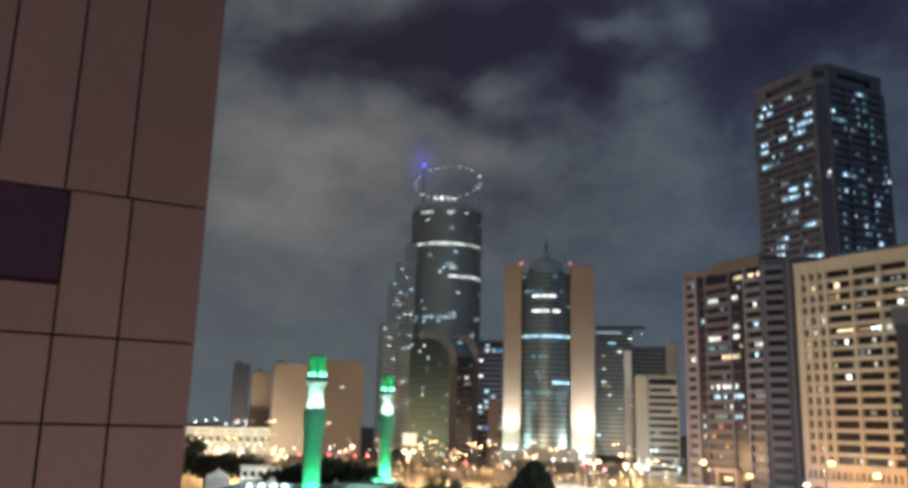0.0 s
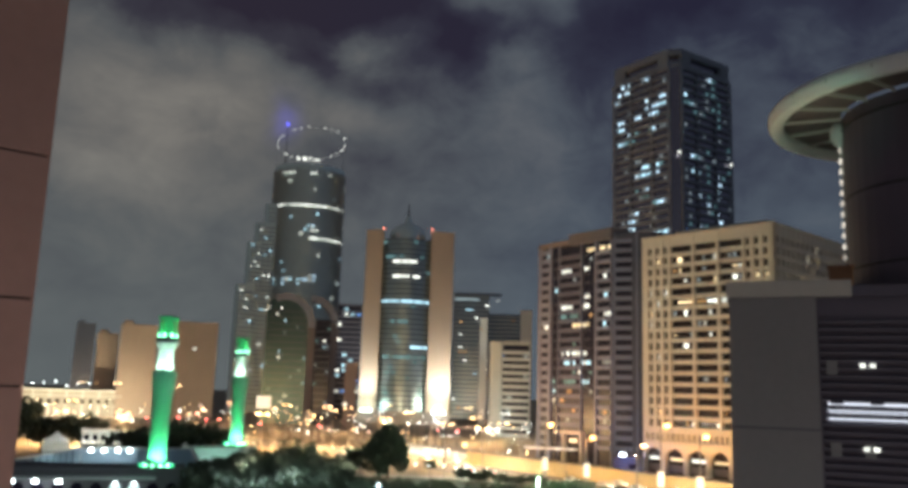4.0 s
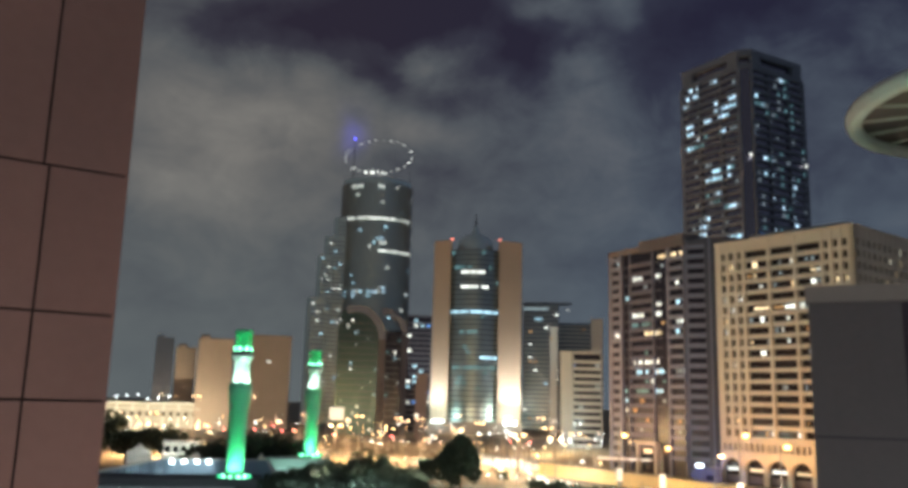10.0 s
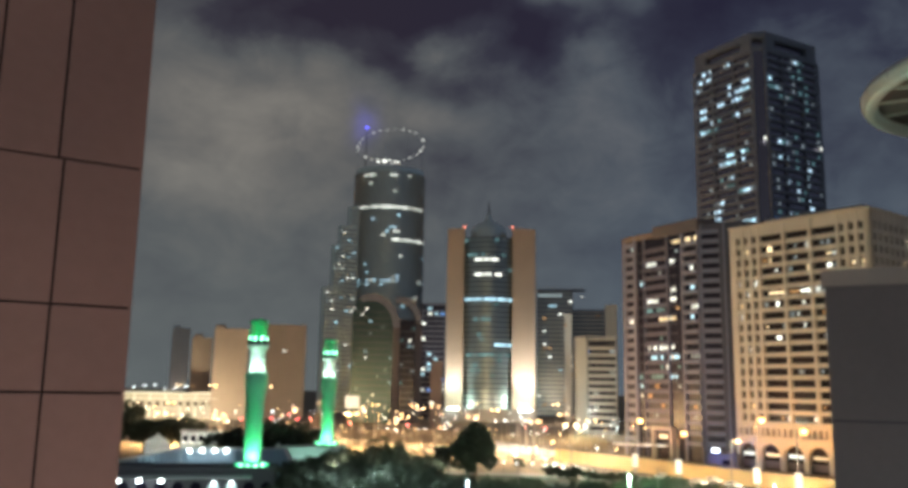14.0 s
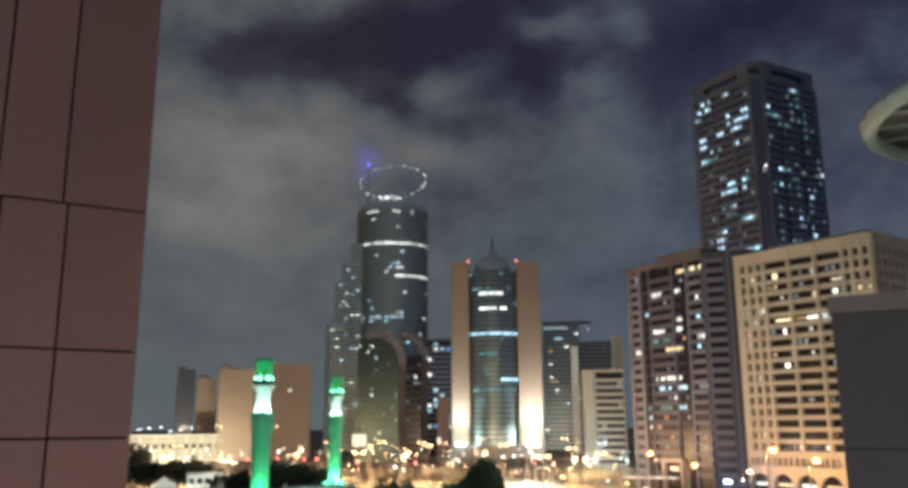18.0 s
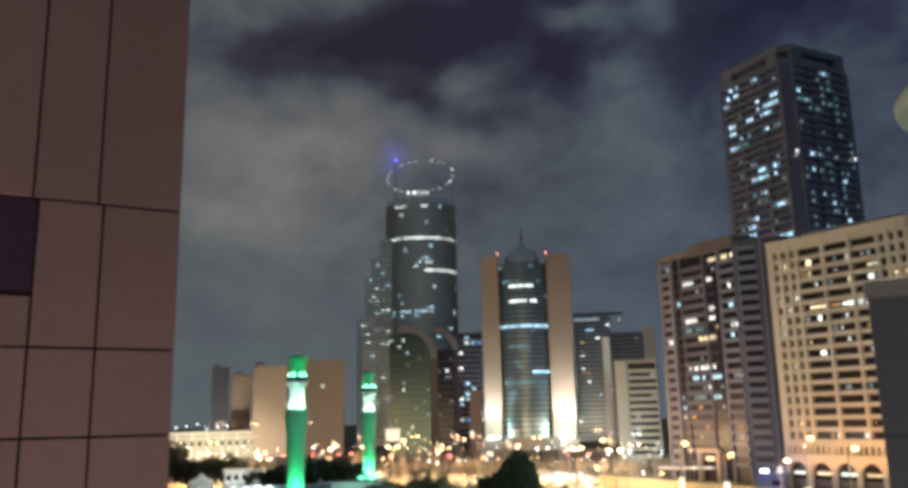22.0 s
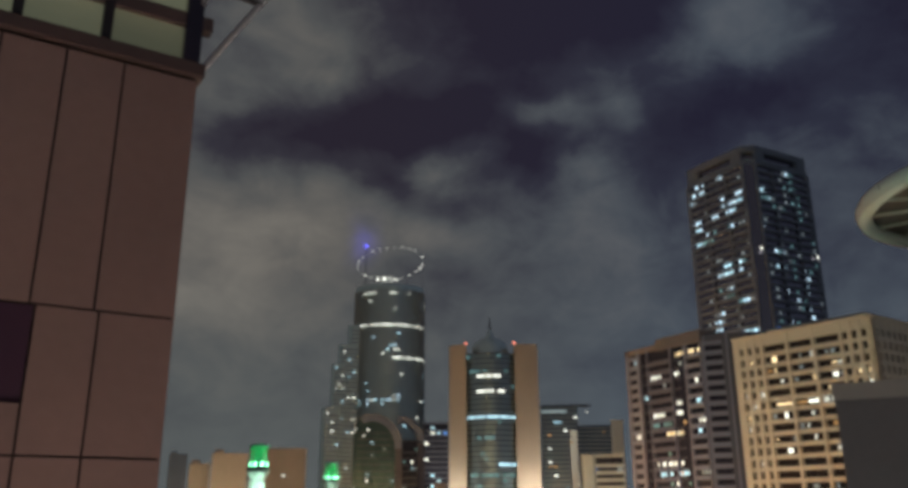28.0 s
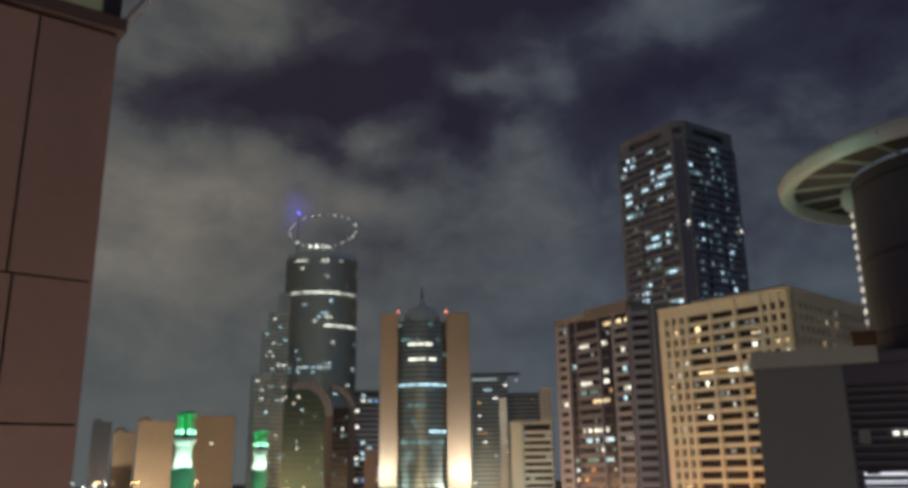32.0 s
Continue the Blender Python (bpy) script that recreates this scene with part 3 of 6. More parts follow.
def brown_tower():
    dl = 330.0
    top = high(10.05, dl)
    x1, y1 = polar(15.5, dl)
    dr = (top - EYE_Z) / math.tan(radians(11.0))
    x2, y2 = polar(20.4, dr)
    w = math.hypot(x2 - x1, y2 - y1)
    turn = math.degrees(math.atan2(y2 - y1, x2 - x1))
    ob = thing("office_tower", "brown stone and dark glass office tower with scattered lit windows", "office building", pose(x1, y1, 0, 0, 0, turn))
    rng = random.Random(11)
    d = 26.0
    bm = bmesh.new()
    box(bm, 0.8, w, 0.8, d, 0, top - 1.5)
    part("core", bm, M_SMOKED, ob)
    floors = 21
    base = 6.0
    step = (top - base - 3.5) / floors
    # left stone flank with square windows
    lw = w * 0.19
    for a, b in ((0, 1.5), (lw - 1.5, lw), (w * 0.3 - 0.3, w * 0.3), (w * 0.6, w * 0.6 + 0.4), (w * 0.785, w * 0.81), (w * 0.985, w)):
        piece("pier", bar_mesh(b - a, 0.8, top, M_PINKSTONE), ob, pose((a + b) / 2, 0.4, top / 2))
    for k in range(floors + 1):
        z = base + k * step
        piece("spandrel", bar_mesh(lw, 0.6, 1.7, M_PINKSTONE), ob, pose(lw / 2, 0.5, z))
        if k < floors:
            piece("sill_band", bar_mesh(w * 0.52, 0.3, 0.4, M_FLANK), ob, pose(lw + w * 0.26, 0.64, z))
            piece("centre_spandrel", bar_mesh(w * 0.3, 0.7, 1.6, M_SPANDREL), ob, pose(w * 0.45, 0.3, z + 0.1))
            piece("balcony_front", bar_mesh(w * 0.19, 1.6, 1.3, M_PINKSTONE), ob, pose(w * 0.9, 0.1, z))
    # lit storeys: floor, where along the front the light begins and ends, lamp colour
    W, C, T, Y = M_WHITEWIN, M_COOLWIN, M_TEALWIN, M_WARMWIN
    for k, u0, u1, mat in ((20, 0.11, 0.17, C), (20, 0.66, 0.77, Y), (20, 0.83, 0.97, Y), (18, 0.32, 0.46, W), (18, 0.63, 0.7, W), (17, 0.88, 0.92, W), (16, 0.22, 0.27, C), (15, 0.63, 0.7, W), (15, 0.88, 0.93, C),
                           (14, 0.32, 0.47, W), (14, 0.63, 0.7, W), (13, 0.31, 0.56, T), (13, 0.88, 0.97, W), (12, 0.06, 0.13, W), (12, 0.48, 0.7, Y), (12, 0.87, 0.92, C), (9, 0.32, 0.7, W), (8, 0.36, 0.76, C),
                           (8, 0.86, 0.98, M_DIMCOOL), (7, 0.55, 0.6, W), (6, 0.36, 0.5, T), (6, 0.6, 0.7, C), (6, 0.2, 0.24, T), (5, 0.2, 0.25, C), (5, 0.4, 0.46, M_DIMWIN), (4, 0.2, 0.25, W), (4, 0.3, 0.36, M_DIMWIN)):
        n = max(1, round((u1 - u0) * w / 1.55))
        cw = (u1 - u0) * w / n
        for q in range(n):
            if n > 3 and rng.random() < 0.22:
                continue
            piece("lit_window", pane_mesh(cw * rng.choice((0.65, 0.9)), 1.4, mat), ob, pose(u0 * w + (q + 0.5) * cw, 0.775, base + k * step + step * 0.55))
    for k in range(floors):
        for u0 in (0.35, 0.42, 0.5, 0.64, 0.72, 0.9):
            if rng.random() < 0.1:
                piece("lit_window", pane_mesh(1.2, 1.1, rng.choice((M_DIMCOOL, M_DIMWIN, T))), ob, pose(u0 * w, 0.7, base + k * step + step * 0.55))
    for k in range(4):
        piece("lobby_window", pane_mesh(3.4, 0.9, M_WARMWIN), ob, pose(lw + 4 + 3.8 * k, 0.79, base + step + 0.6))
    # pale entrance portal
    px = w * 0.55
    for q in (-4.6, 4.6):
        piece("portal_pier", bar_mesh(1.2, 2.0, 9.6, M_PALE), ob, pose(px + q, -1.2, 4.8))
    piece("portal_beam", bar_mesh(10.4, 2.0, 1.4, M_PALE), ob, pose(px, -1.2, 10.3))
    piece("portal_glass", pane_mesh(8.0, 9.4, M_TINT), ob, pose(px, -0.6, 4.8))
    piece("portal_light", pane_mesh(4.2, 1.4, M_WARMWIN), ob, pose(px - 0.6, -0.7, 7.6))
    bm = bmesh.new()
    box(bm, -0.2, w * 0.45, 0, d, top - 2.0, top)
    part("parapet", bm, M_BROWN, ob)
    bm = bmesh.new()
    box(bm, w * 0.45, w + 0.2, -0.6, d, top - 2.5, top + 1.6)
    part("raised_parapet", bm, M_DARKSTONE, ob)
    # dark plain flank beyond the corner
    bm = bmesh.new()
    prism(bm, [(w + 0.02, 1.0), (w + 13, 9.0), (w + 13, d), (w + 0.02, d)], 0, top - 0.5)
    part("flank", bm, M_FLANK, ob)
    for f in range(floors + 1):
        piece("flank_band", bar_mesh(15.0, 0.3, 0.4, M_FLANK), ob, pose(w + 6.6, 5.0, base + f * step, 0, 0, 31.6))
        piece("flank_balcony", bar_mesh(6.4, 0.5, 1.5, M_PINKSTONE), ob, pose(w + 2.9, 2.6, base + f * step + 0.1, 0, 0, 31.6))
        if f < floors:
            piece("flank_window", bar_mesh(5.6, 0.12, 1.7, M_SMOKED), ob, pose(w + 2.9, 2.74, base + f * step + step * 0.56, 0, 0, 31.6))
    for u in (0.25, 7.0):
        piece("flank_pier", bar_mesh(0.8, 0.7, top - 0.6, M_PINKSTONE), ob, pose(w + u, 1.0 + u * 0.615, top / 2 - 0.3, 0, 0, 31.6))


# ---------------------------------------------------------------- dark high tower
def dark_tower():
    cx, cy = polar(24.75, 420.0)
    s, phi = 43.5, 65.0
    ob = thing("high_tower", "dark stone high-rise with blue-white lit windows and a stepped top", "skyscraper", pose(cx, cy, 0))
    rng = random.Random(3)
    top = 201.0
    left = pose(0, 0, 0, 0, 0, -phi) @ pose(-s, 0, 0)
    right = pose(0, 0, 0, 0, 0, 90 - phi)
    # core: square plan with its near corner cut off
    c, sn = math.cos(radians(phi)), math.sin(radians(phi))
    L, R = Vector((-c, sn)), Vector((sn, c))
    k = 3.5
    o = 1.2 * (L + R)
    outline = [tuple(o + L * k), tuple(o + R * k), tuple(R * (s - 1)+L*1.2), tuple((L + R) * s), tuple(L * (s - 1)+R*1.2)]
    bm = bmesh.new()
    prism(bm, outline, 0, top - 10)
    part("core", bm, M_PLUMGLASS, ob)
    floors = 48
    step = (top - 11) / floors
    n = 16
    cw = (s - 5) / n
    # lit rooms of the upper storeys, from the top down; W white, c cool, t teal, b blue, d dim
    LEFT_ROOMS = ("..W.W....W......", ".W.WW...........", "Wd..............", ".........W...WW.", "....d....W.WWcc.", ".WW...WW..WWc...", ".cW.............", "....W.t...tW.dd.",
                  ".ccttt..........", "................", "................", "......dd.....d..", "...d....cct.c...", "......Wcccc.W...", "................", "......t.dW......",
                  "........tt......", "...........tcWd.", "....ddW...d.....", "....WWd....d....", "....WW....d.....", ".........t.WcccW")
    RIGHT_ROOMS = ("........dWtt....", ".......d..t.....", "........t.tt....", "Wc......d...t...", "cttcd.....t.t...", "....ttdt...dt...", ".....d......t...", "................",
                   "W......d....d...", "................", "................", "...W.Wd...d.....", "........t.......", "...c.c..t..W.t..", ".....d..t..WW...", "...........c....",
                   "..d..W..t..W....", "..d.....W......d", "........d..W....", "..d........WW...", "..t..W.t.d......", ".b..d...t.......")
    LAMPS = {"W": M_WHITECOOL, "c": M_COOLWIN, "t": M_TEALWIN, "b": M_BLUEWIN, "d": M_DIMCOOL}
    for face, flip, rooms in ((left, True, LEFT_ROOMS), (right, False, RIGHT_ROOMS)):
        x0 = 0.0 if flip else 5.0
        for f in range(floors + 1):
            piece("spandrel", bar_mesh(s - 5, 1.0, 1.5, M_TOWERSTONE), ob, face @ pose(x0 + (s - 5) / 2, 0.6, f * step + 1))
        for q in (0, 5, 11, n):
            piece("pier", bar_mesh(0.6 if q not in (0, n) else 1.4, 1.1, top - 10, M_TOWERSTONE), ob, face @ pose(x0 + q * cw, 0.55, (top - 10) / 2))
        for f in range(floors - 1, 14, -1):
            row = rooms[floors - 1 - f] if floors - 1 - f < len(rooms) else "." * n
            for q in range(n):
                mat = LAMPS.get(row[q])
                if mat is None and rng.random() < 0.035:
                    mat = rng.choice((M_TEALWIN, M_DIMCOOL, M_DIMCOOL))
                if mat:
                    piece("lit_window", pane_mesh(cw * (0.74 if mat in (M_WHITECOOL, M_COOLWIN) else 0.6), 1.7, mat), ob, face @ pose(x0 + (q + 0.5) * cw, 1.15, f * step + 1 + step * 0.52))
    # crown: a plain storey whose faces hold long dark slots between the corner blocks
    def plate(name, inset, z0, z1, mat):
        bm = bmesh.new()
        a = (L + R) * inset
        prism(bm, [tuple(a + L * 5), tuple(a + R * 5), tuple(a + R * (s - 2 * inset)), tuple(a + (L + R) * (s - 2 * inset)), tuple(a + L * (s - 2 * inset))], z0, z1)
        part(name, bm, mat, ob)
    plate("rim", 0.4, top - 9.98, top - 7.5, M_TOWERSTONE)
    plate("crown_storey", 2.6, top - 7.48, top - 3.4, M_PLUMGLASS)
    plate("crown_rim", 0.4, top - 3.38, top, M_TOWERSTONE)
    plate("roof_block", 12.0, top + 0.02, top + 2.2, M_TOWERSTONE)
    for face, spans in ((left, ((0.6, 7.5), (s - 12.0, s - 5.6))), (right, ((5.6, 12.0), (s - 7.5, s - 0.6)))):
        for a, b in spans:
            piece("corner_block", bar_mesh(b - a, 2.0, 4.06, M_TOWERSTONE), ob, face @ pose((a + b) / 2, 1.45, top - 5.44))
    piece("beacon", pane_mesh(1.8, 1.8, M_WHITEWIN), ob, right @ pose(s - 1.2, -0.2, high(15.6, 440)))
    piece("beacon", pane_mesh(1.4, 1.4, M_WHITEWIN), ob, right @ pose(1.5, -0.2, high(16.2, 420)))


# ---------------------------------------------------------------- tower between two floodlit slabs
def slab_tower():
    d0 = 620.0
    az = 6.6
    top = high(10.8, d0)
    foot = high(-1.32, d0)
    def off(a):
        return d0 * math.tan(radians(a - az))
    ob = thing("twin_slab_tower", "glass tower with a domed top between two pale floodlit slabs", "skyscraper", plan(az, d0))
    for a, b in ((3.62, 4.8), (8.1, 9.68)):
        bm = bmesh.new()
        prism(bm, [(off(a), 3), (off(b), -2), (off(b), 30), (off(a), 30)] if a < 5 else [(off(a), -2), (off(b), 3), (off(b), 30), (off(a), 30)], foot, top)
        part("slab", bm, M_SLAB, ob)
        xm = off(b if a < 5 else a)
        piece("beacon", pane_mesh(1.2, 1.2, M_RED), ob, pose(xm, -2.2, top + 0.6))
    # podium
    bm = bmesh.new()
    box(bm, off(3.5), off(9.75), -4, 40, 0, foot - 0.02)
    part("podium", bm, M_PALE, ob)
    # bowed glass front
    x0, x1 = off(4.82), off(8.08)
    n = 14
    def bow(k, out):
        t = k / n
        return x0 + (x1 - x0) * t, 2 - out * math.sin(math.pi * t)
    bm = bmesh.new()
    prism(bm, [bow(k, 7) for k in range(n + 1)] + [(x1, 28), (x0, 28)], foot, top - 6.6)
    part("glass_body", bm, M_TEAL, ob)
    rng = random.Random(8)
    floors = 36
    step = (top - foot) / floors
    for f in range(1, floors - 1):
        z = foot + f * step
        bm = bmesh.new()
        prism(bm, [bow(k, 7.6) for k in range(n + 1)] + [bow(k, 6.9) for k in range(n, -1, -1)], z - 0.35, z + 0.35)
        part("floor_band", bm, M_FLANK, ob)
    ring = {30: (0.1, 0.95, 0.5, M_TEALWIN), 29: (0.2, 0.72, 0.95, M_WHITEWIN), 26: (0.2, 0.8, 0.85, M_WHITEWIN), 21: (0, 1, 0.95, M_COOLWIN),
            17: (0.25, 0.62, 0.7, M_TEALWIN), 12: (0.62, 1, 0.9, M_COOLWIN), 10: (0.05, 1, 0.9, M_TEALWIN), 7: (0.1, 0.5, 0.3, M_TEALWIN)}
    for f in range(2, floors - 2):
        lo, hi, share, mat = ring.get(f, (0, 1, 0.04, M_TEALWIN))
        for k in range(n):
            if lo <= (k + 0.5) / n <= hi and rng.random() < share:
                (xa, ya), (xb, yb) = bow(k, 7.3), bow(k + 1, 7.3)
                me = pane_mesh(math.hypot(xb - xa, yb - ya) * 0.9, step * 0.55, mat)
                piece("lit_window", me, ob, pose((xa + xb) / 2, (ya + yb) / 2, foot + (f + 0.5) * step, 0, 0, math.degrees(math.atan2(yb - ya, xb - xa))))
    # domed cap and mast
    bm = bmesh.new()
    lathe(bm, [(13.4, -7.0), (13.4, 0.0), (12.4, 1.8), (9.8, 4.2), (6.2, 6.2), (3.4, 7.2), (2.4, 9.6), (1.2, 13.5), (0.01, 14)], 20)
    part("dome", bm, M_GLASS_FAR, ob, smooth=True, m=pose((x0 + x1) / 2, 12, top + 0.2))
    bm = bmesh.new()
    rod(bm, (0, 0, 13.4), (0, 0, 23.0), 0.8, 0.2)
    part("mast", bm, M_DARKMETAL, ob, m=pose((x0 + x1) / 2, 12, top + 0.2))
    # floodlights at the foot of the slabs
    px, py = polar(az, d0)
    m = pose(px, py, 0, 0, 0, -az)
    for a, b, kw in ((3.62, 4.8, 230000), (8.1, 9.68, 300000)):
        xm = (off(a) + off(b)) / 2
        xs = xm - 7 if a < 5 else xm + 7
        bm = bmesh.new()
        box(bm, xm - 4, xm + 4, -8, -6.6, foot, foot + 0.8)
        part("floodlight", bm, M_LAMPWHITE, ob)
        e = m @ Vector((xs, -13, foot + 1.2))
        lamp("slab_floodlight", "SPOT", e.x, e.y, e.z, kw * 0.52, (0.97, 0.94, 0.78), 1.5, m @ Vector((xm, 2, top * 0.55)), 95, 1.0)
        e = m @ Vector((xs, -15, foot + 3))
        lamp("slab_foot_light", "SPOT", e.x, e.y, e.z, kw * 0.07, (0.8, 1.0, 0.78), 1.0, m @ Vector((xm + (xm - xs) * 0.1, 2, foot + 8)), 92, 1.0)


# ---------------------------------------------------------------- far rounded tower with the slanted crown
def crown_tower():
    d0 = 800.0
    az = -0.45
    ob = thing("crown_tower", "tall dark glass tower with a slanted lit crown ring", "skyscraper", plan(az, d0))
    rng = random.Random(21)
    rx, ry = d0 * math.tan(radians(2.42)), 26.0
    n = 40
    z_lo, z_hi = high(15.05, d0 + 4), high(17.35, d0 + 56)
    bm = bmesh.new()
    rings = []
    levels = [0, 60, 110, 150, 180, 205, 232, 237]
    for z in levels:
        ring = []
        for i in range(n):
            a = 2 * math.pi * i / n
            zz = z if z is not None else 0
            k = 1.03 - 0.03 * ((zz if z is not None else 235) / 240.0) ** 2
            x, y = rx * k * math.cos(a), ry * k * math.sin(a)
            if z is None:
                zz = (z_lo + z_hi) / 2 + (z_hi - z_lo) / 2 * (y / ry * 0.97 + x / rx * 0.12)
            ring.append(bm.verts.new((x, y + 30, zz)))
        rings.append(ring)
    for lo, up in zip(rings, rings[1:]):
        for i in range(n):
            bm.faces.new((lo[i], lo[(i + 1) % n], up[(i + 1) % n], up[i]))
    part("glass_body", bm, M_GLASS_FAR, ob, smooth=False)
    bm = bmesh.new()
    bm.faces.new([bm.verts.new((rx * 1.004 * math.cos(2 * math.pi * i / n), ry * 1.004 * math.sin(2 * math.pi * i / n) + 30, 236.6)) for i in range(n)])
    part("crown_deck", bm, M_GLASS, ob)
    def rim(a):
        x, y = rx * math.cos(a), ry * math.sin(a)
        return Vector((x, y + 30, (z_lo + z_hi) / 2 + (z_hi - z_lo) / 2 * (y / ry * 0.97 + x / rx * 0.12)))
    for i in range(9):
        a = 2 * math.pi * (i + 0.5) / 9
        p = rim(a)
        bm = bmesh.new()
        rod(bm, (p.x, p.y, 236.8), p, 0.12, 0.08, 6)
        part("crown_post", bm, M_TOWERSTONE, ob)
    for f in (1.0,):
        bm = bmesh.new()
        tube(bm, [Vector((rim(2 * math.pi * i / 48).x, rim(2 * math.pi * i / 48).y, 232 + (rim(2 * math.pi * i / 48).z - 232) * f)) for i in range(49)], 0.16, 6)
        part("crown_rail", bm, M_PALETOWER, ob)
    def skin(a, z, out=0.6):
        k = 1.03 - 0.03 * (z / 240.0) ** 2
        x, y = (rx * k + out) * math.cos(a), (ry * k + out) * math.sin(a)
        tx, ty = -rx * math.sin(a), ry * math.cos(a)
        return pose(x, y + 30, z, 0, 0, math.degrees(math.atan2(ty, tx)))
    for i in range(0, n):
        a = math.pi + math.pi * i / n
        piece("fin", bar_mesh(0.5, 1.0, 232, M_PALETOWER), ob, skin(a, 116, 0.2))
    for f in range(1, 56):
        z = f * 4.0 + 8
        for i in range(30):
            a = math.pi + math.pi * (i + 0.5) / 30
            p = 0.04
            if f == 47:
                p = 0.97 if 5 < i < 29 else 0.3
            elif f == 39:
                p = 0.97 if i > 15 else 0.04
            elif f == 55:
                p = 0.95 if i in (8, 9, 10, 14, 15, 16) else 0.08
            elif f in (28, 29):
                p = 0.55 if 8 < i < 17 else 0.14
            elif f < 24:
                p = 0.08
            if rng.random() < p:
                mat = M_WHITEWIN if f in (47, 39, 55) else rng.choice((M_COOLWIN, M_WHITEWIN, M_DIMCOOL, M_WHITECOOL))
                wide = 4.4 if f in (47, 39) else 2.4
                piece("lit_window", pane_mesh(wide, 1.6, mat), ob, skin(a, z))
    # crown ring of small lamps on the slanted rim
    for i in range(26):
        a = 2 * math.pi * i / 26
        x, y = (rx - 0.5) * math.cos(a), (ry - 0.5) * math.sin(a)
        z = (z_lo + z_hi) / 2 + (z_hi - z_lo) / 2 * (y / ry * 0.97 + x / rx * 0.12) + 0.8
        if rng.random() < 0.7:
            piece("crown_lamp", pane_mesh(rng.uniform(0.8, 3.0), 1.0, M_WHITEWIN), ob, pose(x, y + 30, z))
    for k in range(9):
        piece("crown_lamp", pane_mesh(rng.uniform(1.5, 3.0), 1.6, M_WHITEWIN), ob, pose(rng.uniform(-14, 14), 3.0, z_lo + rng.uniform(0, 3.5)))
    # lower shoulders of the tower
    for a0, a1, el, yb in ((-3.35, -2.5, 12.3, 14), (-3.95, -2.6, 10.9, 8), (-4.35, -3.4, 9.5, 2), (-4.86, -3.6, 6.6, -6)):
        xa, xb = d0 * math.tan(radians(a0 - az)), d0 * math.tan(radians(a1 - az))
        zt = high(el, d0)
        bm = bmesh.new()
        prism(bm, [(xa, yb + 4), (xa + 4, yb), (xb, yb), (xb, yb + 30), (xa, yb + 30)], 0, zt)
        part("shoulder", bm, M_GLASS_FAR, ob)
        for f in range(2, int(zt / 4)):
            piece("shoulder_band", bar_mesh(xb - xa - 4, 0.4, 0.9, M_TOWERSTONE), ob, pose((xa + xb) / 2 + 2, yb, f * 4.0))
            for q in range(3):
                if rng.random() < (0.3 if el < 9 else 0.14 if el < 11 else 0.06):
                    piece("lit_window", pane_mesh((xb - xa) / 8, 1.3, rng.choice((M_WHITEWIN, M_WHITEWIN, M_COOLWIN, M_DIMCOOL))), ob, pose(xa + 4 + (q + 0.5) * (xb - xa - 4) / 3, yb - 0.3, f * 4.0 + 2))
    # blue beacon on a thin mast over the crown
    bm = bmesh.new()
    rod(bm, (-rx * 0.75, 40, z_lo), (-rx * 0.75, 40, high(18.2, d0)), 0.6, 0.25)
    part("mast", bm, M_DARKMETAL, ob)
    bm = bmesh.new()
    lathe(bm, [(0.01, -1.6), (1.3, -0.8), (1.6, 0), (1.3, 0.8), (0.01, 1.6)], 10)
    part("blue_beacon", bm, M_BLUE, ob, "glowing blue beacon lamp", True, pose(-rx * 0.75, 40, high(18.2, d0)))


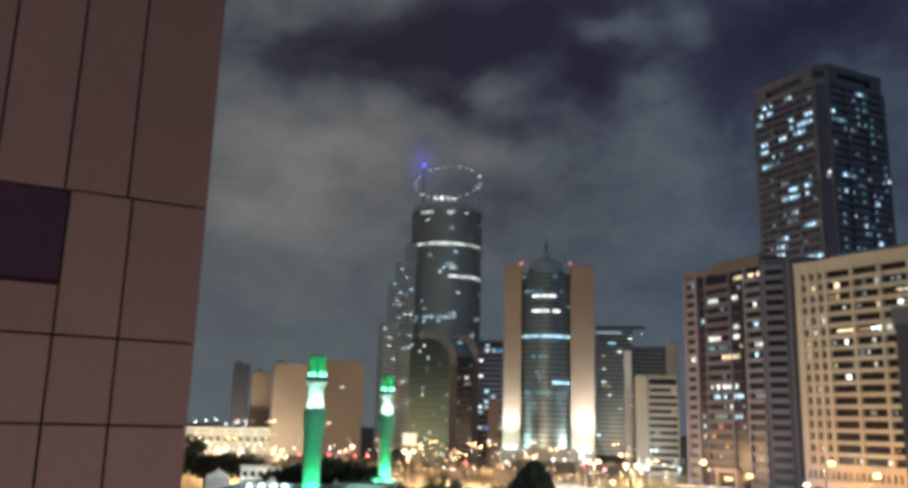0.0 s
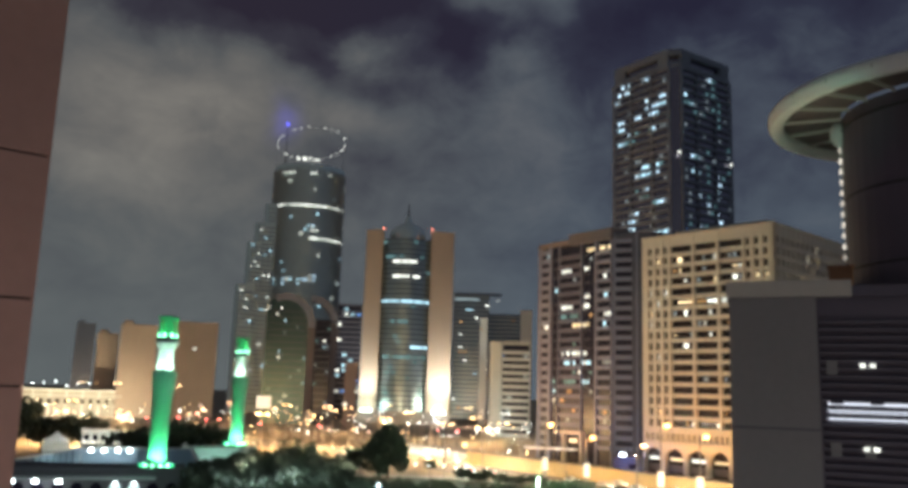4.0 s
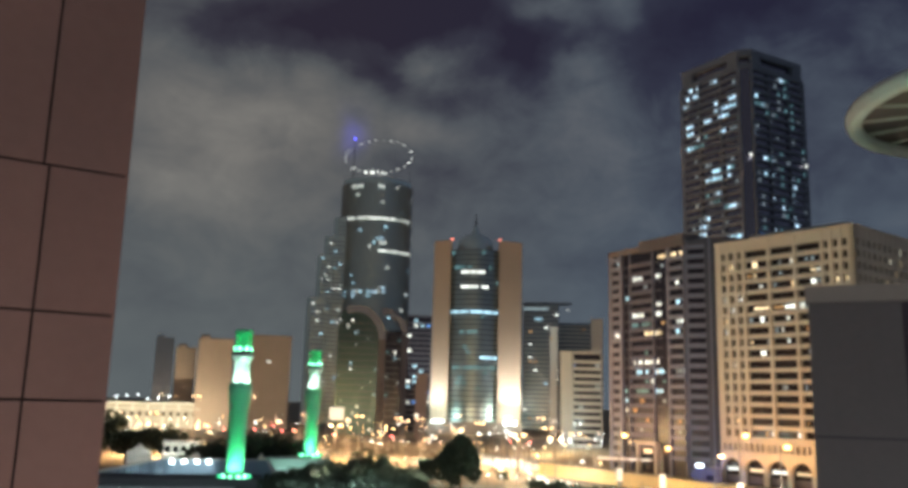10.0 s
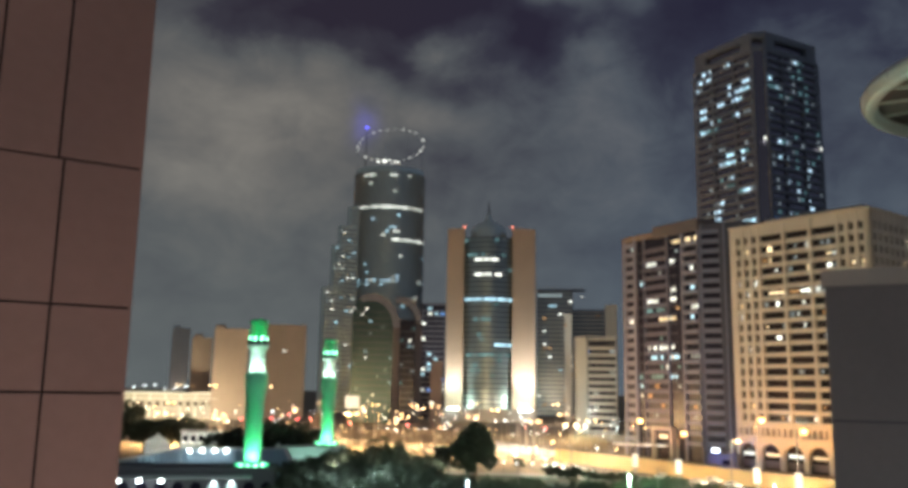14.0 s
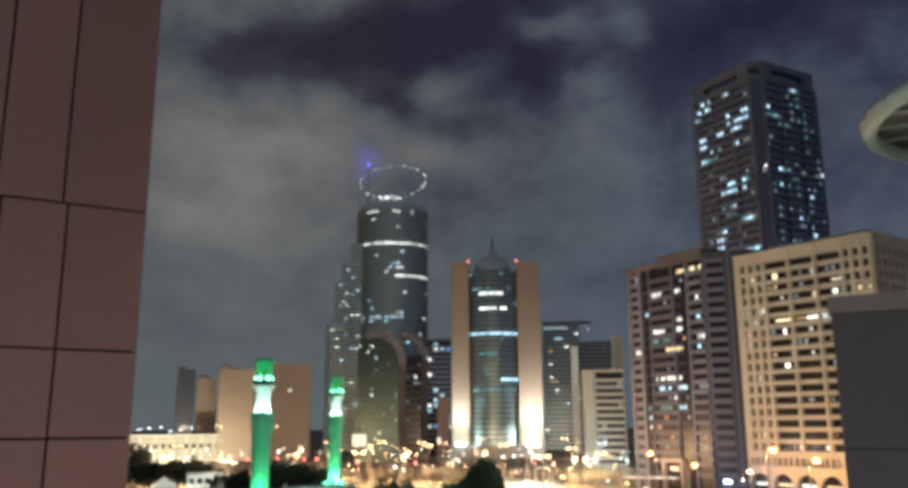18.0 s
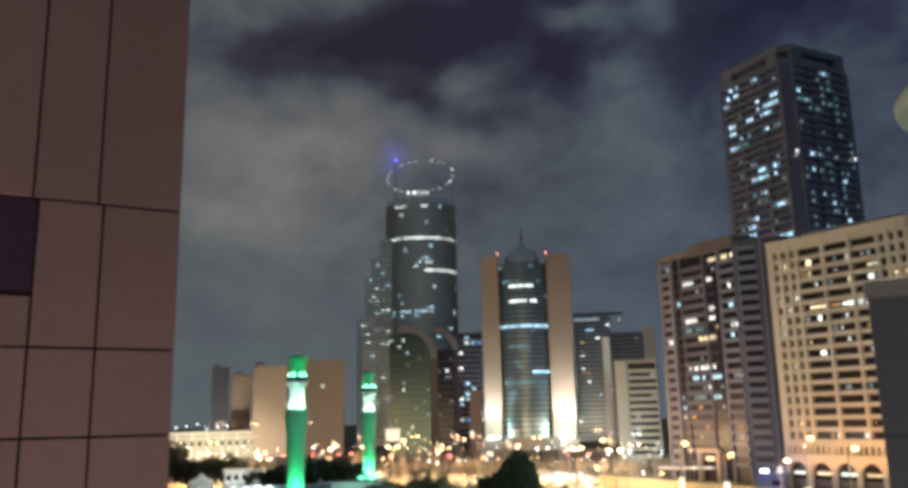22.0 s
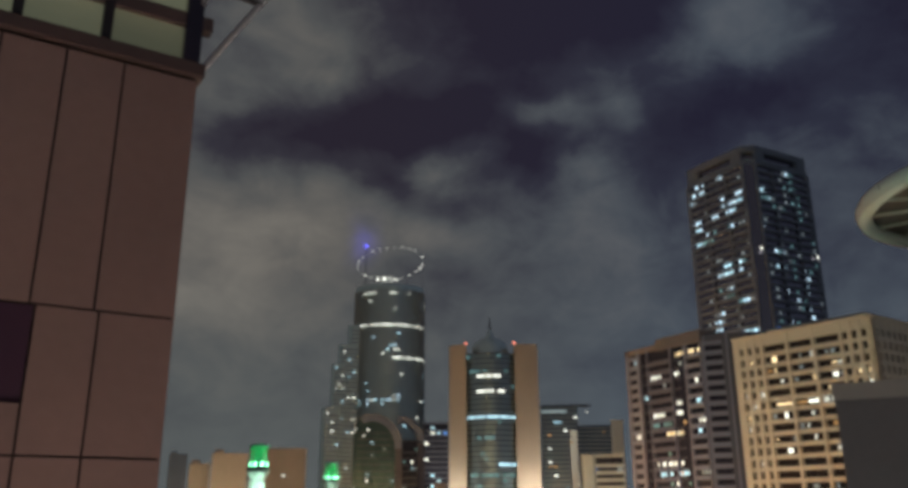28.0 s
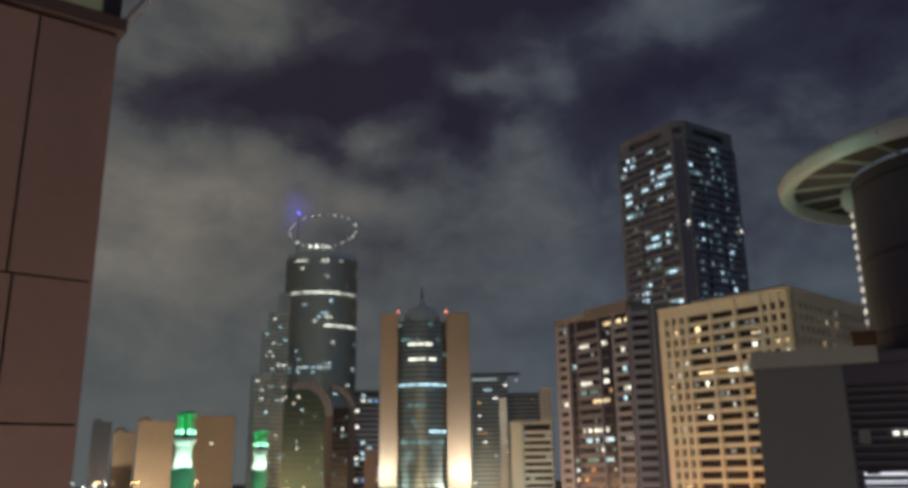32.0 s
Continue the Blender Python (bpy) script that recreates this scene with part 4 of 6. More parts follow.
# ---------------------------------------------------------------- arched glass building in front of it
def arch_building():
    d0 = 560.0
    az = -0.2
    ob = thing("arch_building", "green glass building under a broad curved stone frame", "office building", plan(az, d0))
    def off(a):
        return d0 * math.tan(radians(a - az))
    top = high(6.25, d0)
    xl, xr = off(-2.7), off(0.04)
    # glass bay with a rounded top
    def crest(x0, x1, z, n=12):
        r = (x1 - x0) / 2
        return [(x0, 0)] + [((x0 + x1) / 2 - r * math.cos(math.pi * k / n), z - r * 0.95 + r * 0.95 * math.sin(math.pi * k / n)) for k in range(n + 1)] + [(x1, 0)]
    def slab_(pts, y0, y1, mat, name):
        bm = bmesh.new()
        f = [bm.verts.new((x, y0, z)) for x, z in pts]
        b = [bm.verts.new((x, y1, z)) for x, z in pts]
        bm.faces.new(f[::-1])
        bm.faces.new(b)
        m = len(pts)
        for i in range(m):
            bm.faces.new((f[i], f[(i + 1) % m], b[(i + 1) % m], b[i]))
        return part(name, bm, mat, ob)
    slab_(crest(xl, xr, top), 0, 22, M_GLASS_G, "glass_bay")
    def arc(xc, rx, zc, rz, t, a0, a1, y0, y1, mat, name, n=16):
        bm = bmesh.new()
        quad = []
        for i in range(n + 1):
            a = radians(a0 + (a1 - a0) * i / n)
            row = []
            for rr, yy in ((0, y0), (t, y0), (t, y1), (0, y1)):
                row.append(bm.verts.new((xc + (rx + rr) * math.cos(a), yy, zc + (rz + rr) * math.sin(a))))
            quad.append(row)
        for lo, up in zip(quad, quad[1:]):
            for i in range(4):
                bm.faces.new((lo[i], lo[(i + 1) % 4], up[(i + 1) % 4], up[i]))
        bm.faces.new(quad[0])
        bm.faces.new(quad[-1][::-1])
        part(name, bm, mat, ob)
    arc(off(-1.45), off(0.05) - off(-1.45), high(4.0, d0), high(5.75, d0) - high(4.0, d0), 4.6, 0, 114, -1.5, 8, M_TOWERSTONE, "curved_frame")
    arc(off(0.35), off(1.6) - off(0.35), high(4.3, d0), high(5.75, d0) - high(4.3, d0), 4.4, 8, 96, 8, 20, M_TOWERSTONE, "outer_frame")
    for a0, a1 in ((0.05, 0.52), (1.6, 2.05)):
        bm = bmesh.new()
        box(bm, off(a0), off(a1), -1.4 if a0 < 1 else 8, 18, 0, high(3.99 if a0 < 1 else 4.4, d0))
        part("frame_leg", bm, M_DARKSTONE if a0 < 1 else M_FLANK, ob)
    bm = bmesh.new()
    box(bm, off(0.54), off(1.59), 6, 22, 0, high(4.6, d0))
    part("rear_glass", bm, M_SMOKED, ob)
    rear = random.Random(33)
    for f in range(2, 16):
        piece("rear_band", bar_mesh(off(1.59) - off(0.54) - 0.4, 0.3, 0.6, M_FLANK), ob, pose((off(0.54) + off(1.59)) / 2, 5.9, 4.0 * f))
        for q in range(4):
            if rear.random() < 0.22:
                piece("lit_window", pane_mesh(1.5, 1.3, rear.choice((M_COOLWIN, M_WHITEWIN, M_DIMCOOL, M_TEALWIN))), ob, pose(off(0.54) + (q + 0.5) * (off(1.59) - off(0.54)) / 4, 5.7, 4.0 * f + 2))
    rng = random.Random(31)
    for f in range(2, 20):
        z = 4.0 * f
        piece("floor_band", bar_mesh(xr - xl - 3, 0.4, 0.5, M_DARKSTONE), ob, pose((xl + xr) / 2, -0.1, z)) if z < top - 12 else None
        for q in range(10):
            if rng.random() < 0.1 and z < top - 10:
                piece("lit_window", pane_mesh(1.1, 1.1, rng.choice((M_WHITEWIN, M_COOLWIN, M_DIMCOOL))), ob, pose(xl + (q + 0.5) * (xr - xl) / 10, -0.35, z + 2))


def uplights(name, az0, az1, d0, d1, n, watts, color, reach):
    """Made-up low lanterns, added to wash the foot of a front."""
    for k in range(n):
        t = (k + 0.5) / n
        az, d = az0 + (az1 - az0) * t, d0 + (d1 - d0) * t
        x, y = polar(az, d)
        ob = thing("uplight", "added low lantern, not seen, throwing light up the front", "uplight", plan(az, d), name)
        bm = bmesh.new()
        lathe(bm, [(0.01, 0), (0.3, 0), (0.34, 0.3), (0.24, 0.34), (0.01, 0.34)], 10)
        part("housing", bm, M_DARKMETAL, ob)
        bm = bmesh.new()
        lathe(bm, [(0.01, 0.345), (0.2, 0.35), (0.01, 0.37)], 10)
        part("lens", bm, M_SODIUM_NEAR, ob)
        ux, uy = x / d, y / d
        lamp("uplight_beam", "SPOT", x, y, 0.9, watts, color, 1.2, (x + ux * 8, y + uy * 8, reach), 130, 1.0)


# ---------------------------------------------------------------- plain banded blocks
M_PALEBAND = glowing("pale_roof_light", (0.7, 0.85, 0.85), 0.3, 0.2)


def banded(name, label, az0, az1, el, d0, wallmat, seed, share, deep=22.0, floor_h=3.8, bands=True, glass=None, wins=None, piers=0, foot=0.0):
    azc = (az0 + az1) / 2
    ob = thing(name, label, "building", plan(azc, d0))
    w = 2 * d0 * math.tan(radians((az1 - az0) / 2))
    top = high(el, d0)
    rng = random.Random(seed)
    bm = bmesh.new()
    box(bm, -w / 2 + 0.4, w / 2 - 0.4, 0.4, deep, 0, top - 0.6)
    part("core", bm, glass or M_GLASS, ob)
    n = max(3, int(w / 4.2))
    floors = int((top - 3) / floor_h)
    for f in range(floors + 1):
        if bands:
            piece("spandrel", bar_mesh(w, 0.7, floor_h * 0.45, wallmat), ob, pose(0, 0.3, f * floor_h + floor_h * 0.25))
            piece("side_spandrel", bar_mesh(0.7, deep - 0.7, floor_h * 0.45, wallmat), ob, pose(-w / 2 + 0.35, deep / 2 + 0.36, f * floor_h + floor_h * 0.25))
        for q in range(n):
            if rng.random() < share and f:
                mat = rng.choice(wins or (M_DIMWIN, M_WHITEWIN, M_COOLWIN, M_DIMCOOL))
                piece("lit_window", pane_mesh(w / n * 0.6, floor_h * 0.45, mat), ob, pose(-w / 2 + (q + 0.5) * w / n, 0.38, f * floor_h + floor_h * 0.73))
    for q in range(piers + 1 if piers else 0):
        piece("pier", bar_mesh(1.3, 0.9, top, wallmat), ob, pose(-w / 2 + 0.65 + q * (w - 1.3) / piers, 0.25, top / 2))
    bm = bmesh.new()
    box(bm, -w / 2, w / 2, 0, deep, top - 0.6, top + 0.9)
    part("parapet", bm, wallmat, ob)
    return ob


beige_office()
brown_tower()
dark_tower()
slab_tower()
crown_tower()
arch_building()
# both rows are added to warm the lower storeys
uplights("pavement lanterns at the beige block", 22.6, 30.4, 278, 254, 5, 6000, (1.0, 0.45, 0.13), 22)
uplights("pavement lanterns at the brown tower", 15.3, 18.6, 306, 294, 4, 5200, (1.0, 0.43, 0.27), 18)
banded("glass_block", "dark glass office block with cool lit windows", 1.9, 3.6, 5.6, 640, M_FLANK, 41, 0.24, glass=M_SMOKED, wins=(M_COOLWIN, M_BLUEWIN, M_WHITEWIN))
banded("stone_house", "low brown stone building before the glass block", 2.6, 3.5, 1.7, 520, M_BROWN, 42, 0.06, glass=M_BROWN, bands=False)
rb = banded("banded_block", "dark office block with a lit top band", 9.75, 12.2, 6.6, 760, M_TOWERSTONE, 43, 0.07)
piece("roof_light", pane_mesh(22.0, 1.8, M_PALEBAND), rb, pose(-4.5, -0.1, high(6.3, 760)))
piece("roof_light", pane_mesh(7.0, 1.6, M_COOLWIN), rb, pose(-2.0, -0.1, high(5.6, 760)))
bm = bmesh.new()
prism(bm, [(-16, -3), (24, -3), (28, 4), (24, 10), (-16, 10)], high(6.62, 760), high(6.62, 760) + 1.2)
part("roof_canopy", bm, M_TOWERSTONE, rb)
piece("canopy_lamp", pane_mesh(1.6, 1.4, M_WHITEWIN), rb, pose(24, -3.05, high(6.2, 760)))
banded("pale_slab", "narrow pale concrete slab block", 11.6, 12.1, 5.0, 640, M_WHITE, 44, 0.02, glass=M_WHITE)
banded("dark_block", "dark glass block behind its pale neighbours", 12.1, 14.3, 5.3, 820, M_FLANK, 45, 0.03)
banded("pale_tower", "plain pale stair tower", 14.3, 15.1, 5.6, 620, M_WHITE, 46, 0.0, glass=M_WHITE)
wb = banded("white_block", "white office block with horizontal window bands", 12.3, 15.0, 3.4, 480, M_WHITE, 47, 0.12, wins=(M_COOLWIN, M_BLUEWIN, M_DIMCOOL, M_DIMCOOL), glass=M_SMOKED)
bm = bmesh.new()
prism(bm, [(-11.4, -0.6), (-10.2, -1.6), (-5.2, -1.6), (-4.0, -0.6), (-4.0, 4), (-11.4, 4)], 0, high(3.5, 480))
part("stair_bay", bm, M_WHITE, wb)
for a0, a1, el, sd, d in ((-14.2, -13.1, 3.5, 51, 900), (-12.95, -11.7, 2.9, 52, 650), (-11.6, -9.4, 3.55, 53, 620), (-9.3, -5.7, 3.9, 54, 640)):
    # farthest block in white, which stands in for the pale haze over it
    stone = M_SANDSTONE if d < 800 else M_WHITE
    flat = banded("apartment_block", "plain sand-coloured apartment block with few windows lit", a0, a1, el, d, stone, sd, 0.012, glass=stone, piers=2, bands=False)
    wide = 2 * d * math.tan(radians((a1 - a0) / 2))
    for q in range(1, 5):
        piece("string_course", bar_mesh(wide - 2.8, 0.3, 0.5, stone), flat, pose(0, 0.26, 11.0 * q)) if 11.0 * q < high(el, d) - 3 else None
    bm = bmesh.new()
    box(bm, -wide / 2 + 1.5, -wide / 2 + 7.5, 4, 10, high(el, d) + 0.91, high(el, d) + 3.6)
    part("stair_head", bm, stone, flat)
palace = banded("low_palace", "long low cream building lit from below", -19, -10.6, -0.6, 620, M_WHITE, 55, 0.0, deep=30, glass=M_PALE, piers=9, bands=False)
for k in range(16):
    piece("window", pane_mesh(2.2, 2.8, M_DARKPANE), palace, pose(-40 + 5.0 * k, -0.22, 9.6))
    piece("sill", bar_mesh(2.8, 0.4, 0.3, M_PALE), palace, pose(-40 + 5.0 * k, -0.2, 8.0))
piece("ledge", bar_mesh(88, 0.8, 0.6, M_WHITE), palace, pose(0, -0.41, 13.2))

# ---------------------------------------------------------------- rotunda with the ring canopy
RC = Vector((*polar(41.07, 57.9), 0))


RD, RR = 6.05, 10.4


def rotunda():
    ob = thing("rotunda_tower", "dark round stair tower with a pale ring canopy on top", "tower", pose(RC.x, RC.y, 0))
    bm = bmesh.new()
    rings = lathe(bm, [(RD, 0), (RD, 40.88)], 48)
    bm.faces.new(rings[-1])
    part("drum", bm, M_DRUM, ob, smooth=False)
    for k in range(9):
        bm = bmesh.new()
        lathe(bm, [(RD, 0), (RD + 0.06, 0.03), (RD + 0.06, 0.12), (RD, 0.15)], 48)
        part("joint_ring", bm, M_DARKMETAL, ob, m=pose(0, 0, 4.5 * k + 4))
    # ring canopy: rounded hollow rim
    bm = bmesh.new()
    prof = [(RR - 0.12, 40.42), (RR + 0.04, 40.75), (RR + 0.06, 41.08), (RR - 0.1, 41.36), (RR - 0.6, 41.36), (RR - 0.75, 41.16), (RR - 0.95, 40.72), (RR - 0.85, 40.5), (RR - 0.4, 40.36), (RR - 0.12, 40.42)]
    lathe(bm, prof, 72)
    part("canopy_ring", bm, M_WHITE, ob, "pale rounded canopy ring", True)
    bm = bmesh.new()
    lathe(bm, [(RD + 0.02, 41.1), (RR - 0.8, 41.0), (RR - 0.8, 41.12), (RD + 0.02, 41.25)], 48)
    part("soffit", bm, M_BROWNMETAL, ob, "dark brown underside between ring and drum")
    for k in range(20):
        a = 2 * math.pi * (k + 0.3) / 20
        bm = bmesh.new()
        box(bm, RD, RR - 0.85, -0.04, 0.04, 40.82, 41.0)
        part("rib", bm, M_PALE, ob, m=pose(0, 0, 0, 0, 0, math.degrees(a)))
    for k in range(24):
        bm = bmesh.new()
        box(bm, RR + 0.045, RR + 0.075, -0.02, 0.02, 40.76, 41.08)
        part("fascia_joint", bm, M_GREY, ob, m=pose(0, 0, 0, 0, 0, 15 * k))
    # vertical string of lamps up the drum
    v = Vector((-RC.x, -RC.y)).normalized()
    base = math.degrees(math.atan2(v.y, v.x))
    a = radians(base - 82)
    for k in range(15):
        z = 29.95 + k * 0.69
        bm = bmesh.new()
        lathe(bm, [(0.01, -0.2), (0.07, -0.17), (0.12, -0.02), (0.09, 0.12), (0.04, 0.2), (0.01, 0.21)], 8)
        part("string_lamp", bm, {2: M_RED, 0: M_GREENLAMP}.get(k, M_STRING), ob, m=pose((RD + 0.15) * math.cos(a), (RD + 0.15) * math.sin(a), z))
    bm = bmesh.new()
    rod(bm, ((RD + 0.06) * math.cos(a), (RD + 0.06) * math.sin(a), 29.4), ((RD + 0.06) * math.cos(a), (RD + 0.06) * math.sin(a), 40.4), 0.07, 0.07, 6)
    part("lamp_rail", bm, M_PALE, ob)
    bm = bmesh.new()
    lathe(bm, [(0.01, -1.0), (0.3, -0.8), (0.5, -0.3), (0.5, 0.2), (0.3, 0.6), (0.01, 0.7)], 12)
    part("bracket", bm, M_WHITE, ob, "pale rounded bracket at the head of the lamp string", True, pose((RD + 0.2) * math.cos(a), (RD + 0.2) * math.sin(a), 40.1))


M_STRING = glowing("string_light", (1.0, 0.88, 0.72), 0.6, 0.5)
rotunda()
# lower louvred wing in front of the rotunda
wing_m = plan(32.0, 50.0)
wing = thing("louvred_wing", "grey rendered wing with dark louvres and one lit window", "building", wing_m)


def wx(az):
    return 50.0 * math.tan(radians(az - 32.0))


ZT = 28.75
bm = bmesh.new()
box(bm, wx(27.95), wx(33.15), 0, 16, 0, ZT)
part("plain_bay", bm, M_GREY, wing)
bm = bmesh.new()
box(bm, wx(33.15) + 0.01, wx(47), 0.35, 16, 0, ZT)
part("louvre_bay", bm, M_LOUVRE, wing)
bm = bmesh.new()
box(bm, wx(27.95) - 0.12, wx(35.2), -0.12, 16.1, ZT + 0.01, ZT + 0.9)
part("coping", bm, M_PALE, wing)
bm = bmesh.new()
box(bm, wx(35.2) + 0.01, wx(47), 0.0, 16.1, ZT + 0.01, ZT + 0.6)
part("dark_coping", bm, M_LOUVRE, wing)
bm = bmesh.new()
box(bm, wx(27.95) + 0.002, wx(33.1), -0.012, 0.0, high(-1.66, 50), high(-1.54, 50))
part("groove", bm, M_LOUVRE, wing)
sl = bar_mesh(wx(47) - wx(33.3), 0.3, 0.13, M_LOUVRE)
for k in range(60):
    z = ZT - 1.3 - k * 0.42
    piece("louvre", sl, wing, pose((wx(47) + wx(33.3)) / 2, 0.18, z, 25))
bm = bmesh.new()
box(bm, wx(33.6), wx(41), 0.28, 0.34, high(-0.95, 50), high(0.35, 50))
part("lit_window", bm, glowing("office_light", (0.85, 0.88, 0.95), 0.9, 0.05), wing)
for k in range(4):
    bm = bmesh.new()
    box(bm, wx(33.6), wx(41), 0.16, 0.26, high(-0.75 + 0.3 * k, 50) - 0.025, high(-0.75 + 0.3 * k, 50) + 0.025)
    part("window_slat", bm, M_LOUVRE, wing)
for az in (34.1, 36.3):
    bm = bmesh.new()
    lathe(bm, [(0.01, 0.0), (0.34, 0.02), (0.3, 0.2), (0.12, 0.32), (0.01, 0.34)], 12)
    part("hanging_shade", bm, M_LOUVRE, wing, m=pose(wx(az), 0.1, high(0.0, 50)))
for az, el in ((33.9, 2.2), (33.95, -2.7), (35.8, -2.7)):
    piece("dim_window", pane_mesh(0.55, 0.75, M_GREY), wing, pose(wx(az), 0.05, high(el, 50)))
for k in range(2):
    for z in (high(2.35, 50), high(-2.6, 50)):
        piece("small_lamp", pane_mesh(0.28, 0.22, M_WHITEWIN), wing, pose(wx(35.6 + 0.55 * k), 0.0, z))
# unseen fill added to brighten the grey front of the wing
x, y = polar(33.0, 36)
lamp("wing_fill_light", "POINT", x + 2, y - 6, 8, 1050, (0.94, 0.97, 0.95), 0.5)
# box added in place of an orange glow, which is put into its colour
hut_x, hut_y = polar(34.75, 53.0)
hut = thing("roof_cabinet", "small brown box added for an orange glow on the wing roof", "cabinet", pose(hut_x, hut_y, ZT + 0.9, 0, 0, -34))
bm = bmesh.new()
box(bm, -0.75, 0.55, 0, 1.0, 0, 1.15)
part("body", bm, M_ORANGEGLOW, hut)
bm = bmesh.new()
box(bm, -0.82, 0.62, -0.06, 1.06, 1.152, 1.24)
part("lid", bm, M_ORANGEGLOW, hut)
bm = bmesh.new()
box(bm, -0.6, 0.4, -0.03, -0.002, 0.12, 1.02)
part("door", bm, M_ORANGEGLOW, hut)
# fill spots added above the wing's roof to tint the pale ring
for az, d, col, wt in ((29.2, 52, (1.0, 0.66, 0.3), 650), (33.5, 42, (0.55, 1.0, 0.68), 1100)):
    x, y = polar(az, d)
    lamp("ring_fill_light", "SPOT", x, y, 30.2, wt, col, 0.3, (RC.x - 10.2, RC.y + 1.0, 41.0), 55, 0.8)

# ---------------------------------------------------------------- mosque and minarets


# green floodlight put into the base colour of the white minarets
M_MINARET = material("green_lit_render", (0.26, 0.66, 0.43), 0.75, vary=0.2, scale=0.5)


def minaret(az, d0, k):
    zb = 8.0
    ob = thing("minaret", "slender minaret washed in green light with a bright gallery", "minaret", plan(az, d0), group="minarets of the mosque")
    def L(name, prof, mat, n=16):
        bm = bmesh.new()
        lathe(bm, prof, n)
        part(name, bm, mat, ob, smooth=False)
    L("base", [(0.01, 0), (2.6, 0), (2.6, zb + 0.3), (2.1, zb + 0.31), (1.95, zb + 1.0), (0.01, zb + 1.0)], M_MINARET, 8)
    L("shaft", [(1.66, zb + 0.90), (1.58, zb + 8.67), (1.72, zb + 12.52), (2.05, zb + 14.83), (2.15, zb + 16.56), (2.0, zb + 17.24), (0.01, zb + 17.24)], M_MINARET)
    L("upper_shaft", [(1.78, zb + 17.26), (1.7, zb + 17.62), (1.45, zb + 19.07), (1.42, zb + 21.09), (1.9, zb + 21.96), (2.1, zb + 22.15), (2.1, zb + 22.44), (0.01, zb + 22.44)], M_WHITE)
    L("gallery_rail", [(0.01, zb + 22.46), (1.95, zb + 22.46), (2.0, zb + 23.30), (1.85, zb + 23.30), (1.8, zb + 22.73), (0.01, zb + 22.73)], M_DARKSTONE)
    for q in range(8):
        a = 2 * math.pi * (q + 0.5) / 8
        bm = bmesh.new()
        rod(bm, (1.4 * math.cos(a), 1.4 * math.sin(a), zb + 22.75), (1.4 * math.cos(a), 1.4 * math.sin(a), zb + 26.29), 0.2, n=8)
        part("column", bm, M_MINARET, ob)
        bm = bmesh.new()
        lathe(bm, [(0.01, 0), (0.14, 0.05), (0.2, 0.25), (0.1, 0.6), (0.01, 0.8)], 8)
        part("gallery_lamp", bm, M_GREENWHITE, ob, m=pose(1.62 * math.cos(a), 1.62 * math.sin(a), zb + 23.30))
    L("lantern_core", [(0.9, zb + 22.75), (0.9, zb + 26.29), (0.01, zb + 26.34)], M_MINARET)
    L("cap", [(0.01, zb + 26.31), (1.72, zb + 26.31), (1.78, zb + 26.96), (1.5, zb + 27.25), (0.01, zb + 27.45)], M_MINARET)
    x, y = polar(az, d0)
    ux, uy = x / d0, y / d0
    for s in (-1, 1):
        ex, ey = x - ux * 6.5 + uy * 2.5 * s, y - uy * 6.5 - ux * 2.5 * s
        lamp("minaret_floodlight", "SPOT", ex, ey, zb + 1.30, 1050, GREEN, 0.3, (x, y, zb + 8.67), 85, 0.8)
        bm = bmesh.new()
        lathe(bm, [(0.01, 0), (0.35, 0), (0.45, 0.5), (0.01, 0.5)], 8)
        fl = part("floodlight", bm, M_GREENLAMP, ob)
        fl.matrix_basis = ob.matrix_basis.inverted() @ pose(ex, ey, zb + 0.75)
    for q in (-0.7, 0.7):
        gx, gy = x - ux * 3.0 + uy * 3.0 * q, y - uy * 3.0 - ux * 3.0 * q
        lamp("gallery_light", "SPOT", gx, gy, zb + 17.43, 1000, (0.6, 1.0, 0.72), 0.15, (x, y, zb + 19.84), 76, 0.4)
        lamp("lantern_light", "SPOT", gx, gy, zb + 23.40, 300, (0.02, 1.0, 0.24), 0.15, (x, y, zb + 25.04), 90, 0.6)
    # small lamps on the plinth round the shaft
    for q in range(6):
        a = math.pi + math.pi * q / 5
        bm = bmesh.new()
        lathe(bm, [(0.01, 0), (0.2, 0.05), (0.26, 0.25), (0.16, 0.45), (0.01, 0.5)], 8)
        part("plinth_lamp", bm, M_GREENWHITE, ob, m=pose(2.3 * math.cos(a), 2.3 * math.sin(a), zb + 0.3))
    for q in (-1, 0, 1):
        lx, ly = x - ux * 2.9 + uy * 1.9 * q, y - uy * 2.9 - ux * 1.9 * q
        lamp("plinth_light", "SPOT", lx, ly, zb + 1.2, 1000, (0.3, 1.0, 0.5), 0.2, (x, y, zb + 4.5), 100, 0.8)


M_GREENWHITE = glowing("green_white_lamp", (0.35, 1.0, 0.6), 6.0, 0.5)
minaret(-8.76, 165, 0)
minaret(-4.07, 226, 1)

